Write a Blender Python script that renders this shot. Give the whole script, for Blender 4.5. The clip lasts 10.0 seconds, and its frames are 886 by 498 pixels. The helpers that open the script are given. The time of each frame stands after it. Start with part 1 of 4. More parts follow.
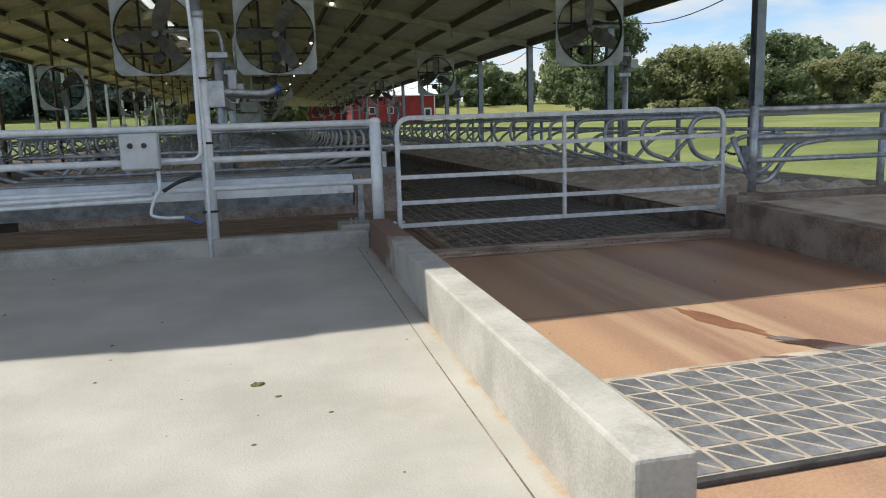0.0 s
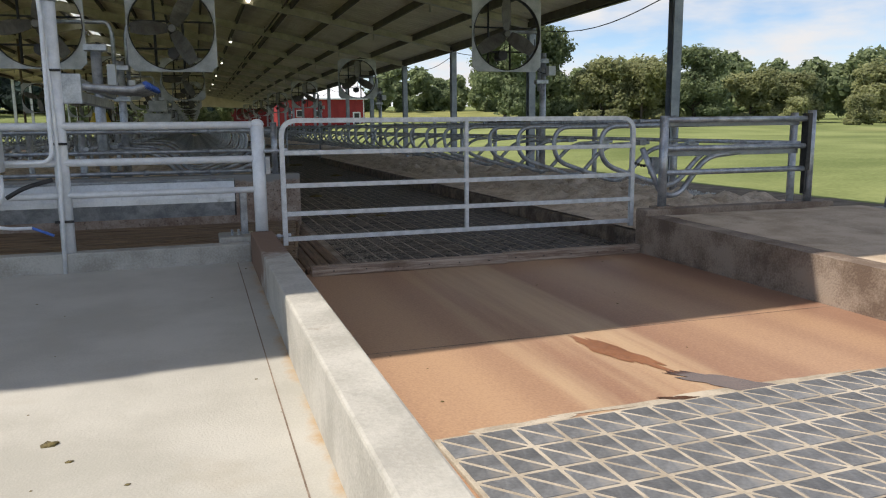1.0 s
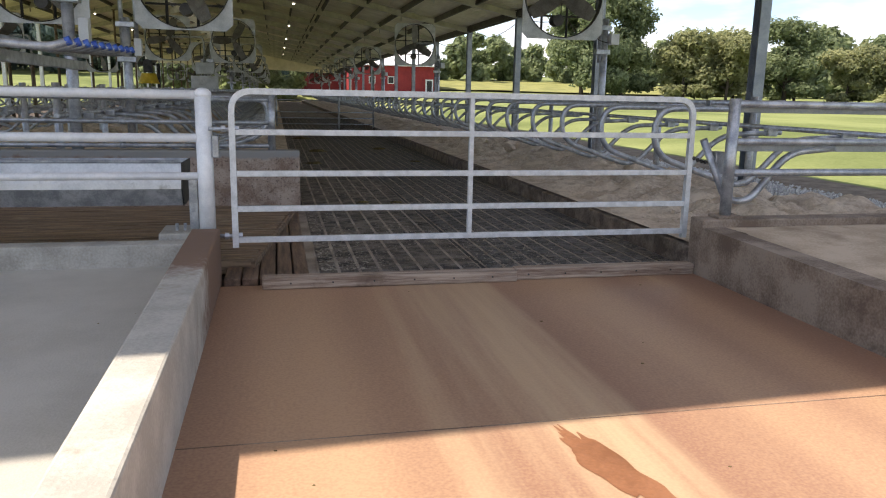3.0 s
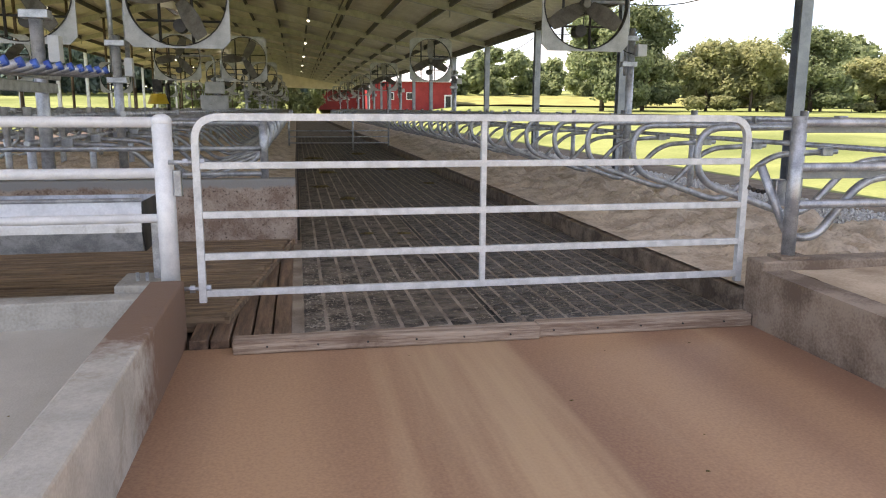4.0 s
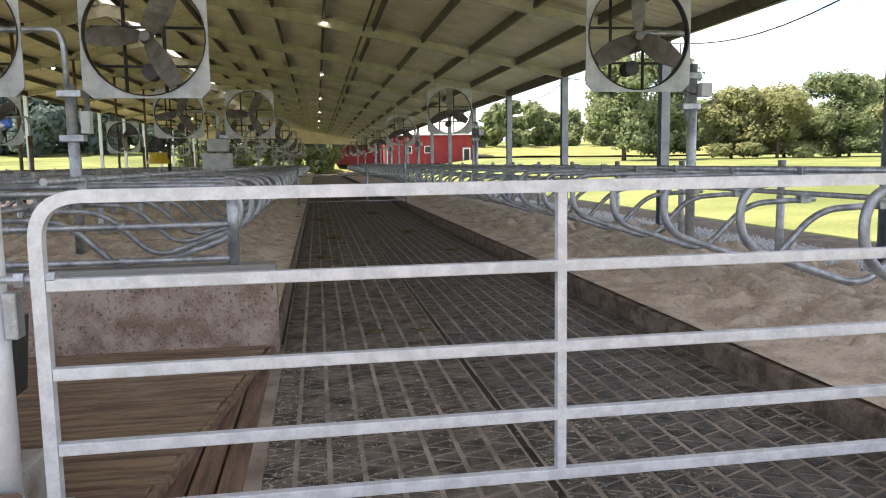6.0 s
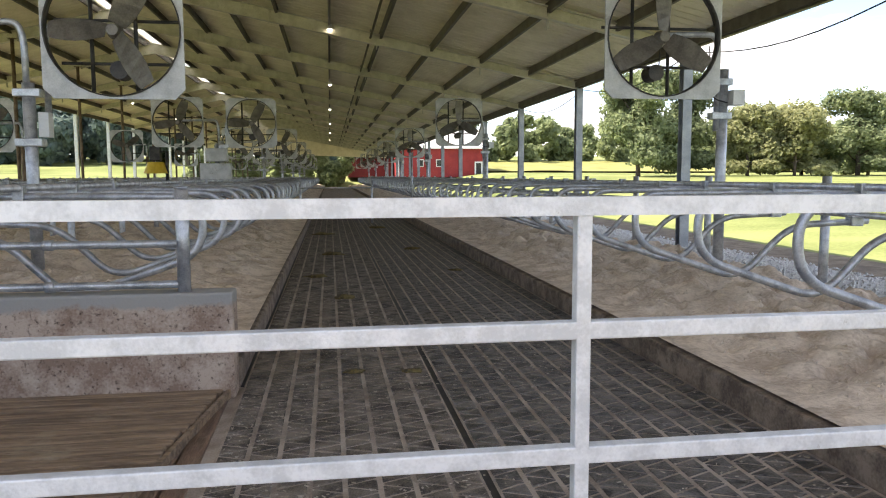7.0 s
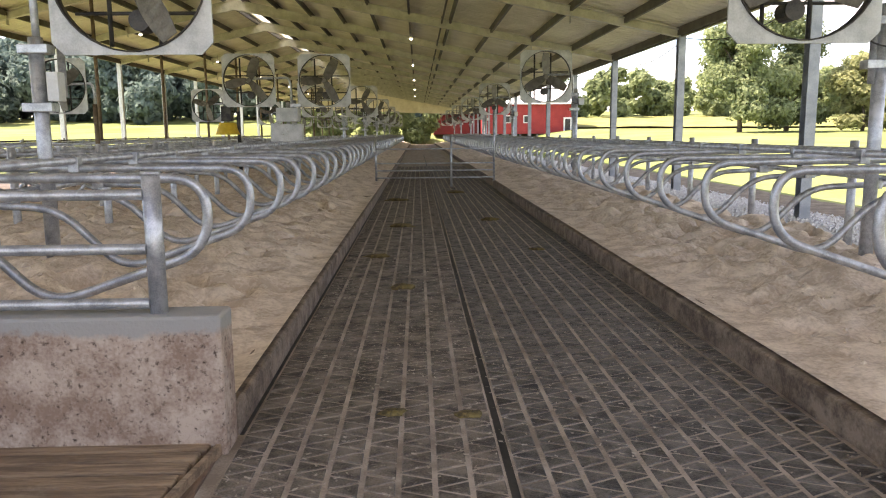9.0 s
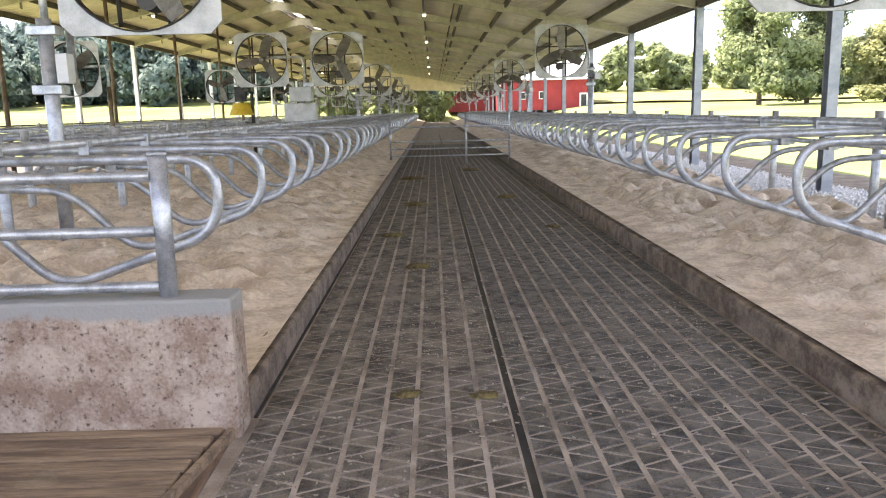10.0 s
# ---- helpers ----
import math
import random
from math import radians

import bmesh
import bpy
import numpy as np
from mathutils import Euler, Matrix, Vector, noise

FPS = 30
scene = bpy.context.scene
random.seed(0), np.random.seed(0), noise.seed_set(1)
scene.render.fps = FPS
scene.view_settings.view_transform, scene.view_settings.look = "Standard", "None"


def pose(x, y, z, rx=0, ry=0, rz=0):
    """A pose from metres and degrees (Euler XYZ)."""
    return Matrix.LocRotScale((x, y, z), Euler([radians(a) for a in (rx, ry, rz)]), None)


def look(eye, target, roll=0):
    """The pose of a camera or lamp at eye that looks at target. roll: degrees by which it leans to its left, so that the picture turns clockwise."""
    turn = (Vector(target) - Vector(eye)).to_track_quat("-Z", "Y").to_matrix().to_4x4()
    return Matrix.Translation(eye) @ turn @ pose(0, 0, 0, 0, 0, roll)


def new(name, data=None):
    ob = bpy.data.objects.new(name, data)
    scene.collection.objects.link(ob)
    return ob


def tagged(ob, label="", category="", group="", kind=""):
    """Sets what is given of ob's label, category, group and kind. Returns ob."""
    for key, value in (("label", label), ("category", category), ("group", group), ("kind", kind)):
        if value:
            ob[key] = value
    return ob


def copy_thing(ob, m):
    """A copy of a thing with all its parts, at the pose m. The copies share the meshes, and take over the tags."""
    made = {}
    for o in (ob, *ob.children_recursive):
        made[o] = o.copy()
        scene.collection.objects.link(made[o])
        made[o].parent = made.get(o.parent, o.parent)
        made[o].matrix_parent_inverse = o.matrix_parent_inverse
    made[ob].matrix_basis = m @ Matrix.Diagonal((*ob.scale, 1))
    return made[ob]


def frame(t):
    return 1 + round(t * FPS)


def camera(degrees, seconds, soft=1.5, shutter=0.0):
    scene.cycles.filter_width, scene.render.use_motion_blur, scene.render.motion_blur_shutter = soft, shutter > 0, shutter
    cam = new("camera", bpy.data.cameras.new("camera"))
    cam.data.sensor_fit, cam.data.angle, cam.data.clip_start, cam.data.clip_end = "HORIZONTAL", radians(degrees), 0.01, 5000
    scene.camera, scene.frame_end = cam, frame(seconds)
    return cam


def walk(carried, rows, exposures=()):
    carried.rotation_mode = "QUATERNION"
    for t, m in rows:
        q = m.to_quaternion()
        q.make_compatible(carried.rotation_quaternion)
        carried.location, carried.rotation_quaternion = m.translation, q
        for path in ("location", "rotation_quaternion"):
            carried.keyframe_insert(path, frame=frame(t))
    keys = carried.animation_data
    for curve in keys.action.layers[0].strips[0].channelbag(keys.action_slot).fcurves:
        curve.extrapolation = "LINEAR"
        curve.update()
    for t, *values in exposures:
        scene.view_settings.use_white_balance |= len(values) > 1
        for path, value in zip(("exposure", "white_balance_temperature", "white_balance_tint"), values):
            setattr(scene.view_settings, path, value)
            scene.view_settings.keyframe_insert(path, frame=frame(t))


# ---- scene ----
cam = camera(61.0, 10.0, soft=1.1)
PATH = [
    (0, (-0.064, 0.827, 1.282), (0.369, 2.751, 0.948), -1.8),
    (0.5, (0.163, 1.093, 1.285), (0.769, 2.972, 0.965), -1.3),
    (1, (0.437, 1.325, 1.27), (1.047, 3.202, 0.946), -0.6),
    (1.5, (0.791, 1.573, 1.325), (1.343, 3.464, 0.979), 0.6),
    (2, (0.996, 1.946, 1.34), (1.498, 3.844, 0.96), 1.3),
    (2.5, (1.246, 2.267, 1.32), (1.709, 4.17, 0.916), 1.4),
    (4, (1.775, 3.558, 1.381), (2.146, 5.489, 1.015), 0.3),
    (4.5, (1.811, 4.047, 1.386), (2.174, 5.988, 1.069), -0.1),
    (5, (1.869, 4.534, 1.377), (2.217, 6.486, 1.111), -0.5),
    (5.5, (1.95, 5.066, 1.377), (2.285, 7.025, 1.153), -0.7),
    (5.7, (1.998, 5.311, 1.424), (2.324, 7.27, 1.188), -0.9),
    (7, (2.366, 6.597, 1.398), (2.66, 8.566, 1.204), -0.2),
    (7.5, (2.494, 7.007, 1.453), (2.734, 8.983, 1.254), 0.2),
    (8, (2.549, 7.418, 1.487), (2.705, 9.4, 1.269), 0.1),
    (8.5, (2.61, 7.743, 1.492), (2.711, 9.724, 1.232), -0.3),
    (9, (2.675, 8.022, 1.504), (2.738, 9.998, 1.197), -0.5),
    (9.5, (2.707, 8.106, 1.496), (2.748, 10.077, 1.159), -0.9),
    (10, (2.693, 8.105, 1.493), (2.711, 10.072, 1.13), -1.4),
]
walk(cam, [(t, look(eye, target, roll)) for t, eye, target, roll in PATH], [(0, 0.1, 6500, 8), (1.0, 0.1, 6700, 11), (2.5, 0.4, 6800, 13), (4.0, 1.35, 7500, 19), (5.5, 1.4, 7400, 18), (7.5, 1.55, 7200, 15), (8.5, 1.65, 7300, 15), (9.0, 2.0, 7800, 20), (10, 2.5, 7300, 20)])

# ---- light ----
SUN_EL, SUN_AZ = 55.6, -69.4
world = bpy.data.worlds.new("sky")
scene.world = world
world.use_nodes = True
wn, wl = world.node_tree.nodes, world.node_tree.links
wn.clear()
w_out = wn.new("ShaderNodeOutputWorld")
w_bg = wn.new("ShaderNodeBackground")
w_sky = wn.new("ShaderNodeTexSky")
w_sky.sky_type, w_sky.sun_disc = "NISHITA", False
w_sky.air_density, w_sky.dust_density, w_sky.ozone_density = 0.75, 0.12, 2.0
w_sky.sun_elevation, w_sky.sun_rotation = radians(SUN_EL), radians(SUN_AZ)
w_co = wn.new("ShaderNodeTexCoord")
w_map = wn.new("ShaderNodeMapping")
w_map.inputs["Scale"].default_value = (1.0, 1.0, 3.4)
w_noise = wn.new("ShaderNodeTexNoise")
w_noise.inputs["Scale"].default_value, w_noise.inputs["Detail"].default_value = 3.4, 8.0
w_noise.inputs["Roughness"].default_value = 0.55
w_ramp = wn.new("ShaderNodeValToRGB")
w_ramp.color_ramp.elements[0].position, w_ramp.color_ramp.elements[1].position = 0.455, 0.61
w_mix = wn.new("ShaderNodeMix")
w_mix.data_type = "RGBA"
w_mix.inputs[7].default_value = (5.2, 5.3, 5.5, 1)
wl.new(w_co.outputs["Generated"], w_map.inputs["Vector"])
wl.new(w_map.outputs["Vector"], w_noise.inputs["Vector"])
wl.new(w_noise.outputs["Fac"], w_ramp.inputs["Fac"])
wl.new(w_ramp.outputs["Color"], w_mix.inputs[0])
wl.new(w_sky.outputs["Color"], w_mix.inputs[6])
wl.new(w_mix.outputs[2], w_bg.inputs["Color"])
wl.new(w_bg.outputs["Background"], w_out.inputs["Surface"])
w_bg.inputs["Strength"].default_value = 0.15
sun = new("sun", bpy.data.lights.new("sun", "SUN"))
sun.data.energy, sun.data.angle, sun.data.color = 4.6, radians(0.53), (1.0, 0.95, 0.87)
sun.matrix_world = look((0, 0, 0), (-math.cos(radians(SUN_EL)) * math.sin(radians(SUN_AZ)), -math.cos(radians(SUN_EL)) * math.cos(radians(SUN_AZ)), -math.sin(radians(SUN_EL))))

# ---- materials ----
def material(name, dark, light, scale=6.0, rough=0.7, metal=0.0, bump=0.2, fine=60.0, stain=None, stain_scale=0.8, stain_at=0.55, stretch=(1, 1, 1), vary=0.0, spec=0.5, wash=None, glow_through=0.0, detail=6):
    """A two-scale surface: broad mottling from dark to light, fine grain in the relief, and a stain of its own colour."""
    m = bpy.data.materials.new(name)
    m.use_nodes = True
    n, l = m.node_tree.nodes, m.node_tree.links
    b = n["Principled BSDF"]
    co = n.new("ShaderNodeTexCoord")
    mp = n.new("ShaderNodeMapping")
    mp.inputs["Scale"].default_value = stretch
    l.new(co.outputs["Object"], mp.inputs["Vector"])
    n1 = n.new("ShaderNodeTexNoise")
    n1.inputs["Scale"].default_value, n1.inputs["Detail"].default_value, n1.inputs["Roughness"].default_value = scale, detail, 0.6
    n2 = n.new("ShaderNodeTexNoise")
    n2.inputs["Scale"].default_value, n2.inputs["Detail"].default_value = fine, 3
    l.new(mp.outputs["Vector"], n1.inputs["Vector"])
    l.new(mp.outputs["Vector"] if max(stretch) > 2 else co.outputs["Object"], n2.inputs["Vector"])
    add = n.new("ShaderNodeMath")
    add.operation = "MULTIPLY_ADD"
    add.inputs[1].default_value = 0.35
    l.new(n2.outputs["Fac"], add.inputs[0])
    l.new(n1.outputs["Fac"], add.inputs[2])
    r = n.new("ShaderNodeValToRGB")
    r.color_ramp.elements[0].position, r.color_ramp.elements[1].position = 0.55, 0.80
    r.color_ramp.elements[0].color, r.color_ramp.elements[1].color = (*dark, 1), (*light, 1)
    l.new(add.outputs[0], r.inputs["Fac"])
    colour = r.outputs["Color"]
    if stain:
        n3 = n.new("ShaderNodeTexNoise")
        n3.inputs["Scale"].default_value, n3.inputs["Detail"].default_value, n3.inputs["Roughness"].default_value = stain_scale, 8, 0.65
        l.new(mp.outputs["Vector"] if min(stretch) < 0.2 else co.outputs["Object"], n3.inputs["Vector"])
        r3 = n.new("ShaderNodeValToRGB")
        r3.color_ramp.elements[0].position, r3.color_ramp.elements[1].position = stain_at, min(stain_at + 0.14, 1)
        l.new(n3.outputs["Fac"], r3.inputs["Fac"])
        mx = n.new("ShaderNodeMix")
        mx.data_type = "RGBA"
        mx.inputs[7].default_value = (*stain, 1)
        l.new(r3.outputs["Color"], mx.inputs[0])
        l.new(colour, mx.inputs[6])
        colour = mx.outputs[2]
    if wash:
        axis, low, high, tone, grain = wash
        sx = n.new("ShaderNodeSeparateXYZ")
        l.new(co.outputs["Object"], sx.inputs[0])
        mr = n.new("ShaderNodeMapRange")
        mr.inputs["From Min"].default_value, mr.inputs["From Max"].default_value = low, high
        l.new(sx.outputs[axis], mr.inputs["Value"])
        n4 = n.new("ShaderNodeTexNoise")
        n4.inputs["Scale"].default_value, n4.inputs["Detail"].default_value, n4.inputs["Roughness"].default_value = grain, 7, 0.7
        l.new(co.outputs["Object"], n4.inputs["Vector"])
        cut = n.new("ShaderNodeMath")
        cut.operation = "MULTIPLY_ADD"
        cut.inputs[1].default_value = 1.5
        l.new(mr.outputs[0], cut.inputs[0])
        l.new(n4.outputs["Fac"], cut.inputs[2])
        r4 = n.new("ShaderNodeValToRGB")
        r4.color_ramp.elements[0].position, r4.color_ramp.elements[1].position = 0.85, 1.0
        half = n.new("ShaderNodeMath")
        half.operation = "MULTIPLY"
        half.inputs[1].default_value = 0.72
        l.new(cut.outputs[0], half.inputs[0])
        l.new(half.outputs[0], r4.inputs["Fac"])
        m4 = n.new("ShaderNodeMix")
        m4.data_type = "RGBA"
        m4.inputs[7].default_value = (*tone, 1)
        l.new(r4.outputs["Color"], m4.inputs[0])
        l.new(colour, m4.inputs[6])
        colour = m4.outputs[2]
    if vary:
        oi = n.new("ShaderNodeObjectInfo")
        hs = n.new("ShaderNodeHueSaturation")
        ma = n.new("ShaderNodeMath")
        ma.operation = "MULTIPLY_ADD"
        ma.inputs[1].default_value, ma.inputs[2].default_value = vary, 1 - vary / 2
        l.new(oi.outputs["Random"], ma.inputs[0])
        l.new(ma.outputs[0], hs.inputs["Value"])
        l.new(colour, hs.inputs["Color"])
        colour = hs.outputs["Color"]
    l.new(colour, b.inputs["Base Color"])
    if glow_through:
        tr, ms = n.new("ShaderNodeBsdfTranslucent"), n.new("ShaderNodeMixShader")
        ms.inputs[0].default_value = glow_through
        l.new(colour, tr.inputs["Color"])
        l.new(b.outputs[0], ms.inputs[1])
        l.new(tr.outputs[0], ms.inputs[2])
        l.new(ms.outputs[0], n["Material Output"].inputs["Surface"])
    b.inputs["Roughness"].default_value, b.inputs["Metallic"].default_value = rough, metal
    b.inputs["Specular IOR Level"].default_value = spec
    if bump:
        bp = n.new("ShaderNodeBump")
        bp.inputs["Strength"].default_value, bp.inputs["Distance"].default_value = bump, 0.02
        l.new(add.outputs[0], bp.inputs["Height"])
        l.new(bp.outputs["Normal"], b.inputs["Normal"])
    return m


M_SLAB = material("pale_concrete", (0.40, 0.38, 0.33), (0.50, 0.475, 0.42), 1.3, 0.5, 0, 0.3, 90, (0.39, 0.345, 0.275), 0.7, 0.57, wash=("X", 0.60, 1.10, (0.42, 0.29, 0.165), 2.6))
M_WALL = material("cast_concrete", (0.30, 0.28, 0.24), (0.47, 0.45, 0.40), 2.6, 0.85, 0, 0.5, 60, (0.22, 0.185, 0.145), 1.7, 0.60)
M_WALLB = material("brown_concrete", (0.15, 0.105, 0.075), (0.33, 0.26, 0.20), 2.4, 0.85, 0, 0.6, 60, (0.09, 0.06, 0.042), 5.0, 0.60)
M_SPLASH = material("splashed_concrete", (0.24, 0.165, 0.125), (0.45, 0.365, 0.30), 5.0, 0.85, 0, 0.6, 60, (0.05, 0.03, 0.02), 36.0, 0.555, wash=("Z", 0.46, 0.70, (0.29, 0.285, 0.27), 5.0))
M_BROWN = material("clay_stained_concrete", (0.285, 0.155, 0.102), (0.48, 0.30, 0.18), 0.95, 0.45, 0, 0.08, 70, (0.58, 0.42, 0.26), 0.6, 0.51, (1.0, 0.05, 1), detail=2)
M_ALLEY = material("manured_concrete", (0.05, 0.035, 0.025), (0.11, 0.075, 0.055), 3.0, 0.7, 0, 0.3, 50)
M_RUBBER = material("black_rubber", (0.030, 0.028, 0.028), (0.075, 0.07, 0.066), 5.0, 0.62, 0, 0.3, 90, (0.16, 0.12, 0.085), 1.1, 0.60, vary=0.4)
M_GROOVE = material("groove_dirt", (0.23, 0.19, 0.155), (0.42, 0.36, 0.305), 3.0, 0.9, 0, 0.3, 90, (0.12, 0.095, 0.075), 0.9, 0.57)
M_SANDGR = material("sandy_groove", (0.34, 0.285, 0.215), (0.52, 0.45, 0.355), 4.0, 0.9, 0, 0.3, 90)
# dark damp blotches also stand in for shade in the trampled relief
M_SAND = material("bedding_sand", (0.48, 0.385, 0.295), (0.72, 0.61, 0.49), 4.0, 0.95, 0, 1.0, 32, (0.30, 0.22, 0.155), 2.4, 0.61)
M_GALV = material("galvanised_steel", (0.29, 0.305, 0.33), (0.52, 0.54, 0.57), 9.0, 0.38, 0.55, 0.05, 120, (0.23, 0.24, 0.255), 6.0, 0.56)
M_PIPE = material("painted_pipe", (0.68, 0.70, 0.72), (0.82, 0.835, 0.85), 9.0, 0.35, 0.05, 0.06, 100, (0.42, 0.38, 0.33), 5.0, 0.68)
M_GATE = material("worn_gate_tube", (0.50, 0.52, 0.53), (0.66, 0.68, 0.69), 14.0, 0.4, 0.1, 0.15, 120, (0.17, 0.135, 0.105), 34.0, 0.67)
M_BEAM = material("steel_rafter", (0.50, 0.475, 0.39), (0.66, 0.63, 0.54), 3.0, 0.6, 0.05, 0.05, 60, (0.22, 0.18, 0.13), 9.0, 0.61)
M_PURLIN = material("brown_purlin", (0.06, 0.05, 0.038), (0.11, 0.095, 0.075), 3.0, 0.6, 0.1, 0.05, 60)
M_COL = material("steel_column", (0.22, 0.24, 0.27), (0.34, 0.36, 0.39), 3.0, 0.5, 0.5, 0.05, 60)
M_ROOF = material("roof_insulation", (0.72, 0.66, 0.51), (0.86, 0.80, 0.65), 1.2, 0.8, 0, 0.1, 30)
M_FAN = material("fan_panel", (0.36, 0.37, 0.37), (0.52, 0.53, 0.53), 5.0, 0.5, 0.2, 0.08, 60, (0.20, 0.18, 0.15), 4.0, 0.6)
M_DARK = material("dark_metal", (0.025, 0.025, 0.027), (0.07, 0.065, 0.06), 6.0, 0.55, 0.4, 0.1, 60)
M_BLADE = material("fan_blade", (0.10, 0.092, 0.08), (0.19, 0.175, 0.155), 6.0, 0.5, 0.4, 0.1, 60)
M_WOOD = material("weathered_wood", (0.24, 0.165, 0.12), (0.50, 0.40, 0.31), 5.0, 0.85, 0, 0.7, 40, (0.14, 0.09, 0.06), 2.0, 0.58, (0.25, 6, 6))
M_DECK = material("manured_planks", (0.14, 0.095, 0.062), (0.32, 0.225, 0.145), 4.0, 0.8, 0, 0.8, 40, (0.36, 0.29, 0.20), 1.6, 0.58, (0.5, 6, 6))
M_BOX = material("grey_enclosure", (0.52, 0.53, 0.53), (0.62, 0.63, 0.63), 5.0, 0.4, 0.0, 0.03, 60)
M_BLUE = material("blue_plastic", (0.03, 0.08, 0.36), (0.07, 0.17, 0.55), 9.0, 0.4, 0, 0.05, 60)
M_GRASS = material("pasture", (0.125, 0.155, 0.05), (0.235, 0.265, 0.10), 0.12, 0.9, 0, 0.6, 9, (0.30, 0.295, 0.125), 0.016, 0.53, spec=0.1)
M_GRAVEL = material("limestone_gravel", (0.26, 0.26, 0.25), (0.52, 0.52, 0.50), 22, 0.9, 0, 1.0, 60)
M_MUD = material("bare_earth", (0.10, 0.075, 0.05), (0.20, 0.16, 0.11), 3.0, 0.95, 0, 0.8, 30)
M_BARK = material("bark", (0.06, 0.045, 0.033), (0.14, 0.11, 0.085), 5.0, 0.95, 0, 0.8, 30)
M_LEAF = material("leaves", (0.15, 0.19, 0.10), (0.31, 0.36, 0.19), 0.35, 0.7, 0, 0.0, 2.0, vary=0.25, spec=0.2, glow_through=0.5)
M_LEAFY = material("light_leaves", (0.24, 0.255, 0.125), (0.42, 0.43, 0.22), 0.35, 0.7, 0, 0.0, 2.0, vary=0.25, spec=0.2, glow_through=0.5)
M_RED = material("red_barn_board", (0.26, 0.022, 0.025), (0.36, 0.035, 0.035), 0.8, 0.7, 0, 0.1, 30)
M_WHITE = material("white_paint", (0.72, 0.72, 0.72), (0.82, 0.82, 0.82), 1.0, 0.6, 0, 0.05, 30)
M_CABLE = material("black_cable", (0.02, 0.02, 0.02), (0.04, 0.04, 0.04), 9.0, 0.6, 0, 0.0, 60)
M_DUNG = material("dung", (0.06, 0.045, 0.018), (0.19, 0.145, 0.05), 14.0, 0.8, 0, 1.0, 60)
M_WET = material("wet_clay", (0.075, 0.042, 0.032), (0.11, 0.062, 0.045), 4.0, 0.03, 0, 0.0, 60)
M_YELLOW = material("yellow_plastic", (0.55, 0.36, 0.02), (0.65, 0.45, 0.04), 9.0, 0.5, 0, 0.05, 60)
M_LAMP = bpy.data.materials.new("lamp_glow")
M_LAMP.use_nodes = True
M_LAMP.node_tree.nodes["Principled BSDF"].inputs["Emission Color"].default_value = (1, 0.93, 0.8, 1)
M_LAMP.node_tree.nodes["Principled BSDF"].inputs["Emission Strength"].default_value = 3.0

M_CURB = material("divider_concrete", (0.37, 0.35, 0.305), (0.50, 0.475, 0.42), 3.2, 0.85, 0, 0.5, 60, (0.27, 0.225, 0.17), 2.2, 0.60, wash=("Y", 5.6, 8.2, (0.20, 0.125, 0.085), 3.0))
# leaves of the distant woods; the bluish tint paints in the haze
M_LEAFD = material("haze_tinted_woods", (0.115, 0.165, 0.15), (0.20, 0.26, 0.235), 0.2, 0.8, 0, 0.0, 2.0, spec=0.1, glow_through=0.5)
# same red board, darkened in colour because this wing stands in shade
M_REDD = material("shaded_red_board", (0.13, 0.014, 0.016), (0.19, 0.022, 0.022), 0.8, 0.8, 0, 0.1, 30)
M_FIELD = material("flowering_crop", (0.19, 0.195, 0.07), (0.28, 0.275, 0.10), 0.3, 0.9, 0, 0.5, 6, spec=0.1)
M_SANDB = material("sandy_ledge", (0.40, 0.305, 0.21), (0.58, 0.465, 0.345), 2.5, 0.9, 0, 0.4, 60, (0.28, 0.20, 0.135), 1.2, 0.58)
M_KERB = material("dung_stained_kerb", (0.095, 0.068, 0.05), (0.25, 0.195, 0.15), 6.0, 0.8, 0, 0.8, 60, (0.06, 0.042, 0.032), 9.0, 0.58)
M_FLECK = material("dry_flecks", (0.26, 0.225, 0.18), (0.44, 0.40, 0.345), 20.0, 0.9, 0, 0.1, 60)
M_STONE = material("crushed_stone", (0.30, 0.30, 0.29), (0.62, 0.62, 0.60), 30, 0.9, 0, 0.2, 90)
M_RUSTY = material("rusty_steel", (0.12, 0.085, 0.055), (0.24, 0.18, 0.125), 3.0, 0.7, 0.3, 0.2, 50)
M_DECKY = material("wet_planks", (0.11, 0.07, 0.05), (0.26, 0.17, 0.115), 4.0, 0.6, 0, 0.8, 40, (0.36, 0.28, 0.21), 2.0, 0.62, (6, 0.5, 6))
M_TROUGH = material("scuffed_sheet", (0.62, 0.64, 0.66), (0.80, 0.82, 0.84), 5.0, 0.35, 0.05, 0.1, 60, (0.40, 0.40, 0.39), 6.0, 0.6)
M_DAMP = material("damp_clay", (0.20, 0.085, 0.04), (0.29, 0.13, 0.065), 4.0, 0.4, 0, 0.1, 60)
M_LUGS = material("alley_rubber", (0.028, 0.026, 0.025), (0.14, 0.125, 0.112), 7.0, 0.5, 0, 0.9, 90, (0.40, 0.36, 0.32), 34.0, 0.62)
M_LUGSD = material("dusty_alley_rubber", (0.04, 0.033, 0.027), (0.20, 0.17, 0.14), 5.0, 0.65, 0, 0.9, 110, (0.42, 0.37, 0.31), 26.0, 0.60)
M_LUG2 = material("lane_rubber", (0.11, 0.112, 0.116), (0.20, 0.203, 0.208), 5.0, 0.5, 0, 0.5, 60, (0.34, 0.29, 0.225), 2.2, 0.57, vary=0.35)
M_MILKY = bpy.data.materials.new("milky_plastic")
M_MILKY.use_nodes = True
mn, ml = M_MILKY.node_tree.nodes, M_MILKY.node_tree.links
m_tr, m_mix = mn.new("ShaderNodeBsdfTranslucent"), mn.new("ShaderNodeMixShader")
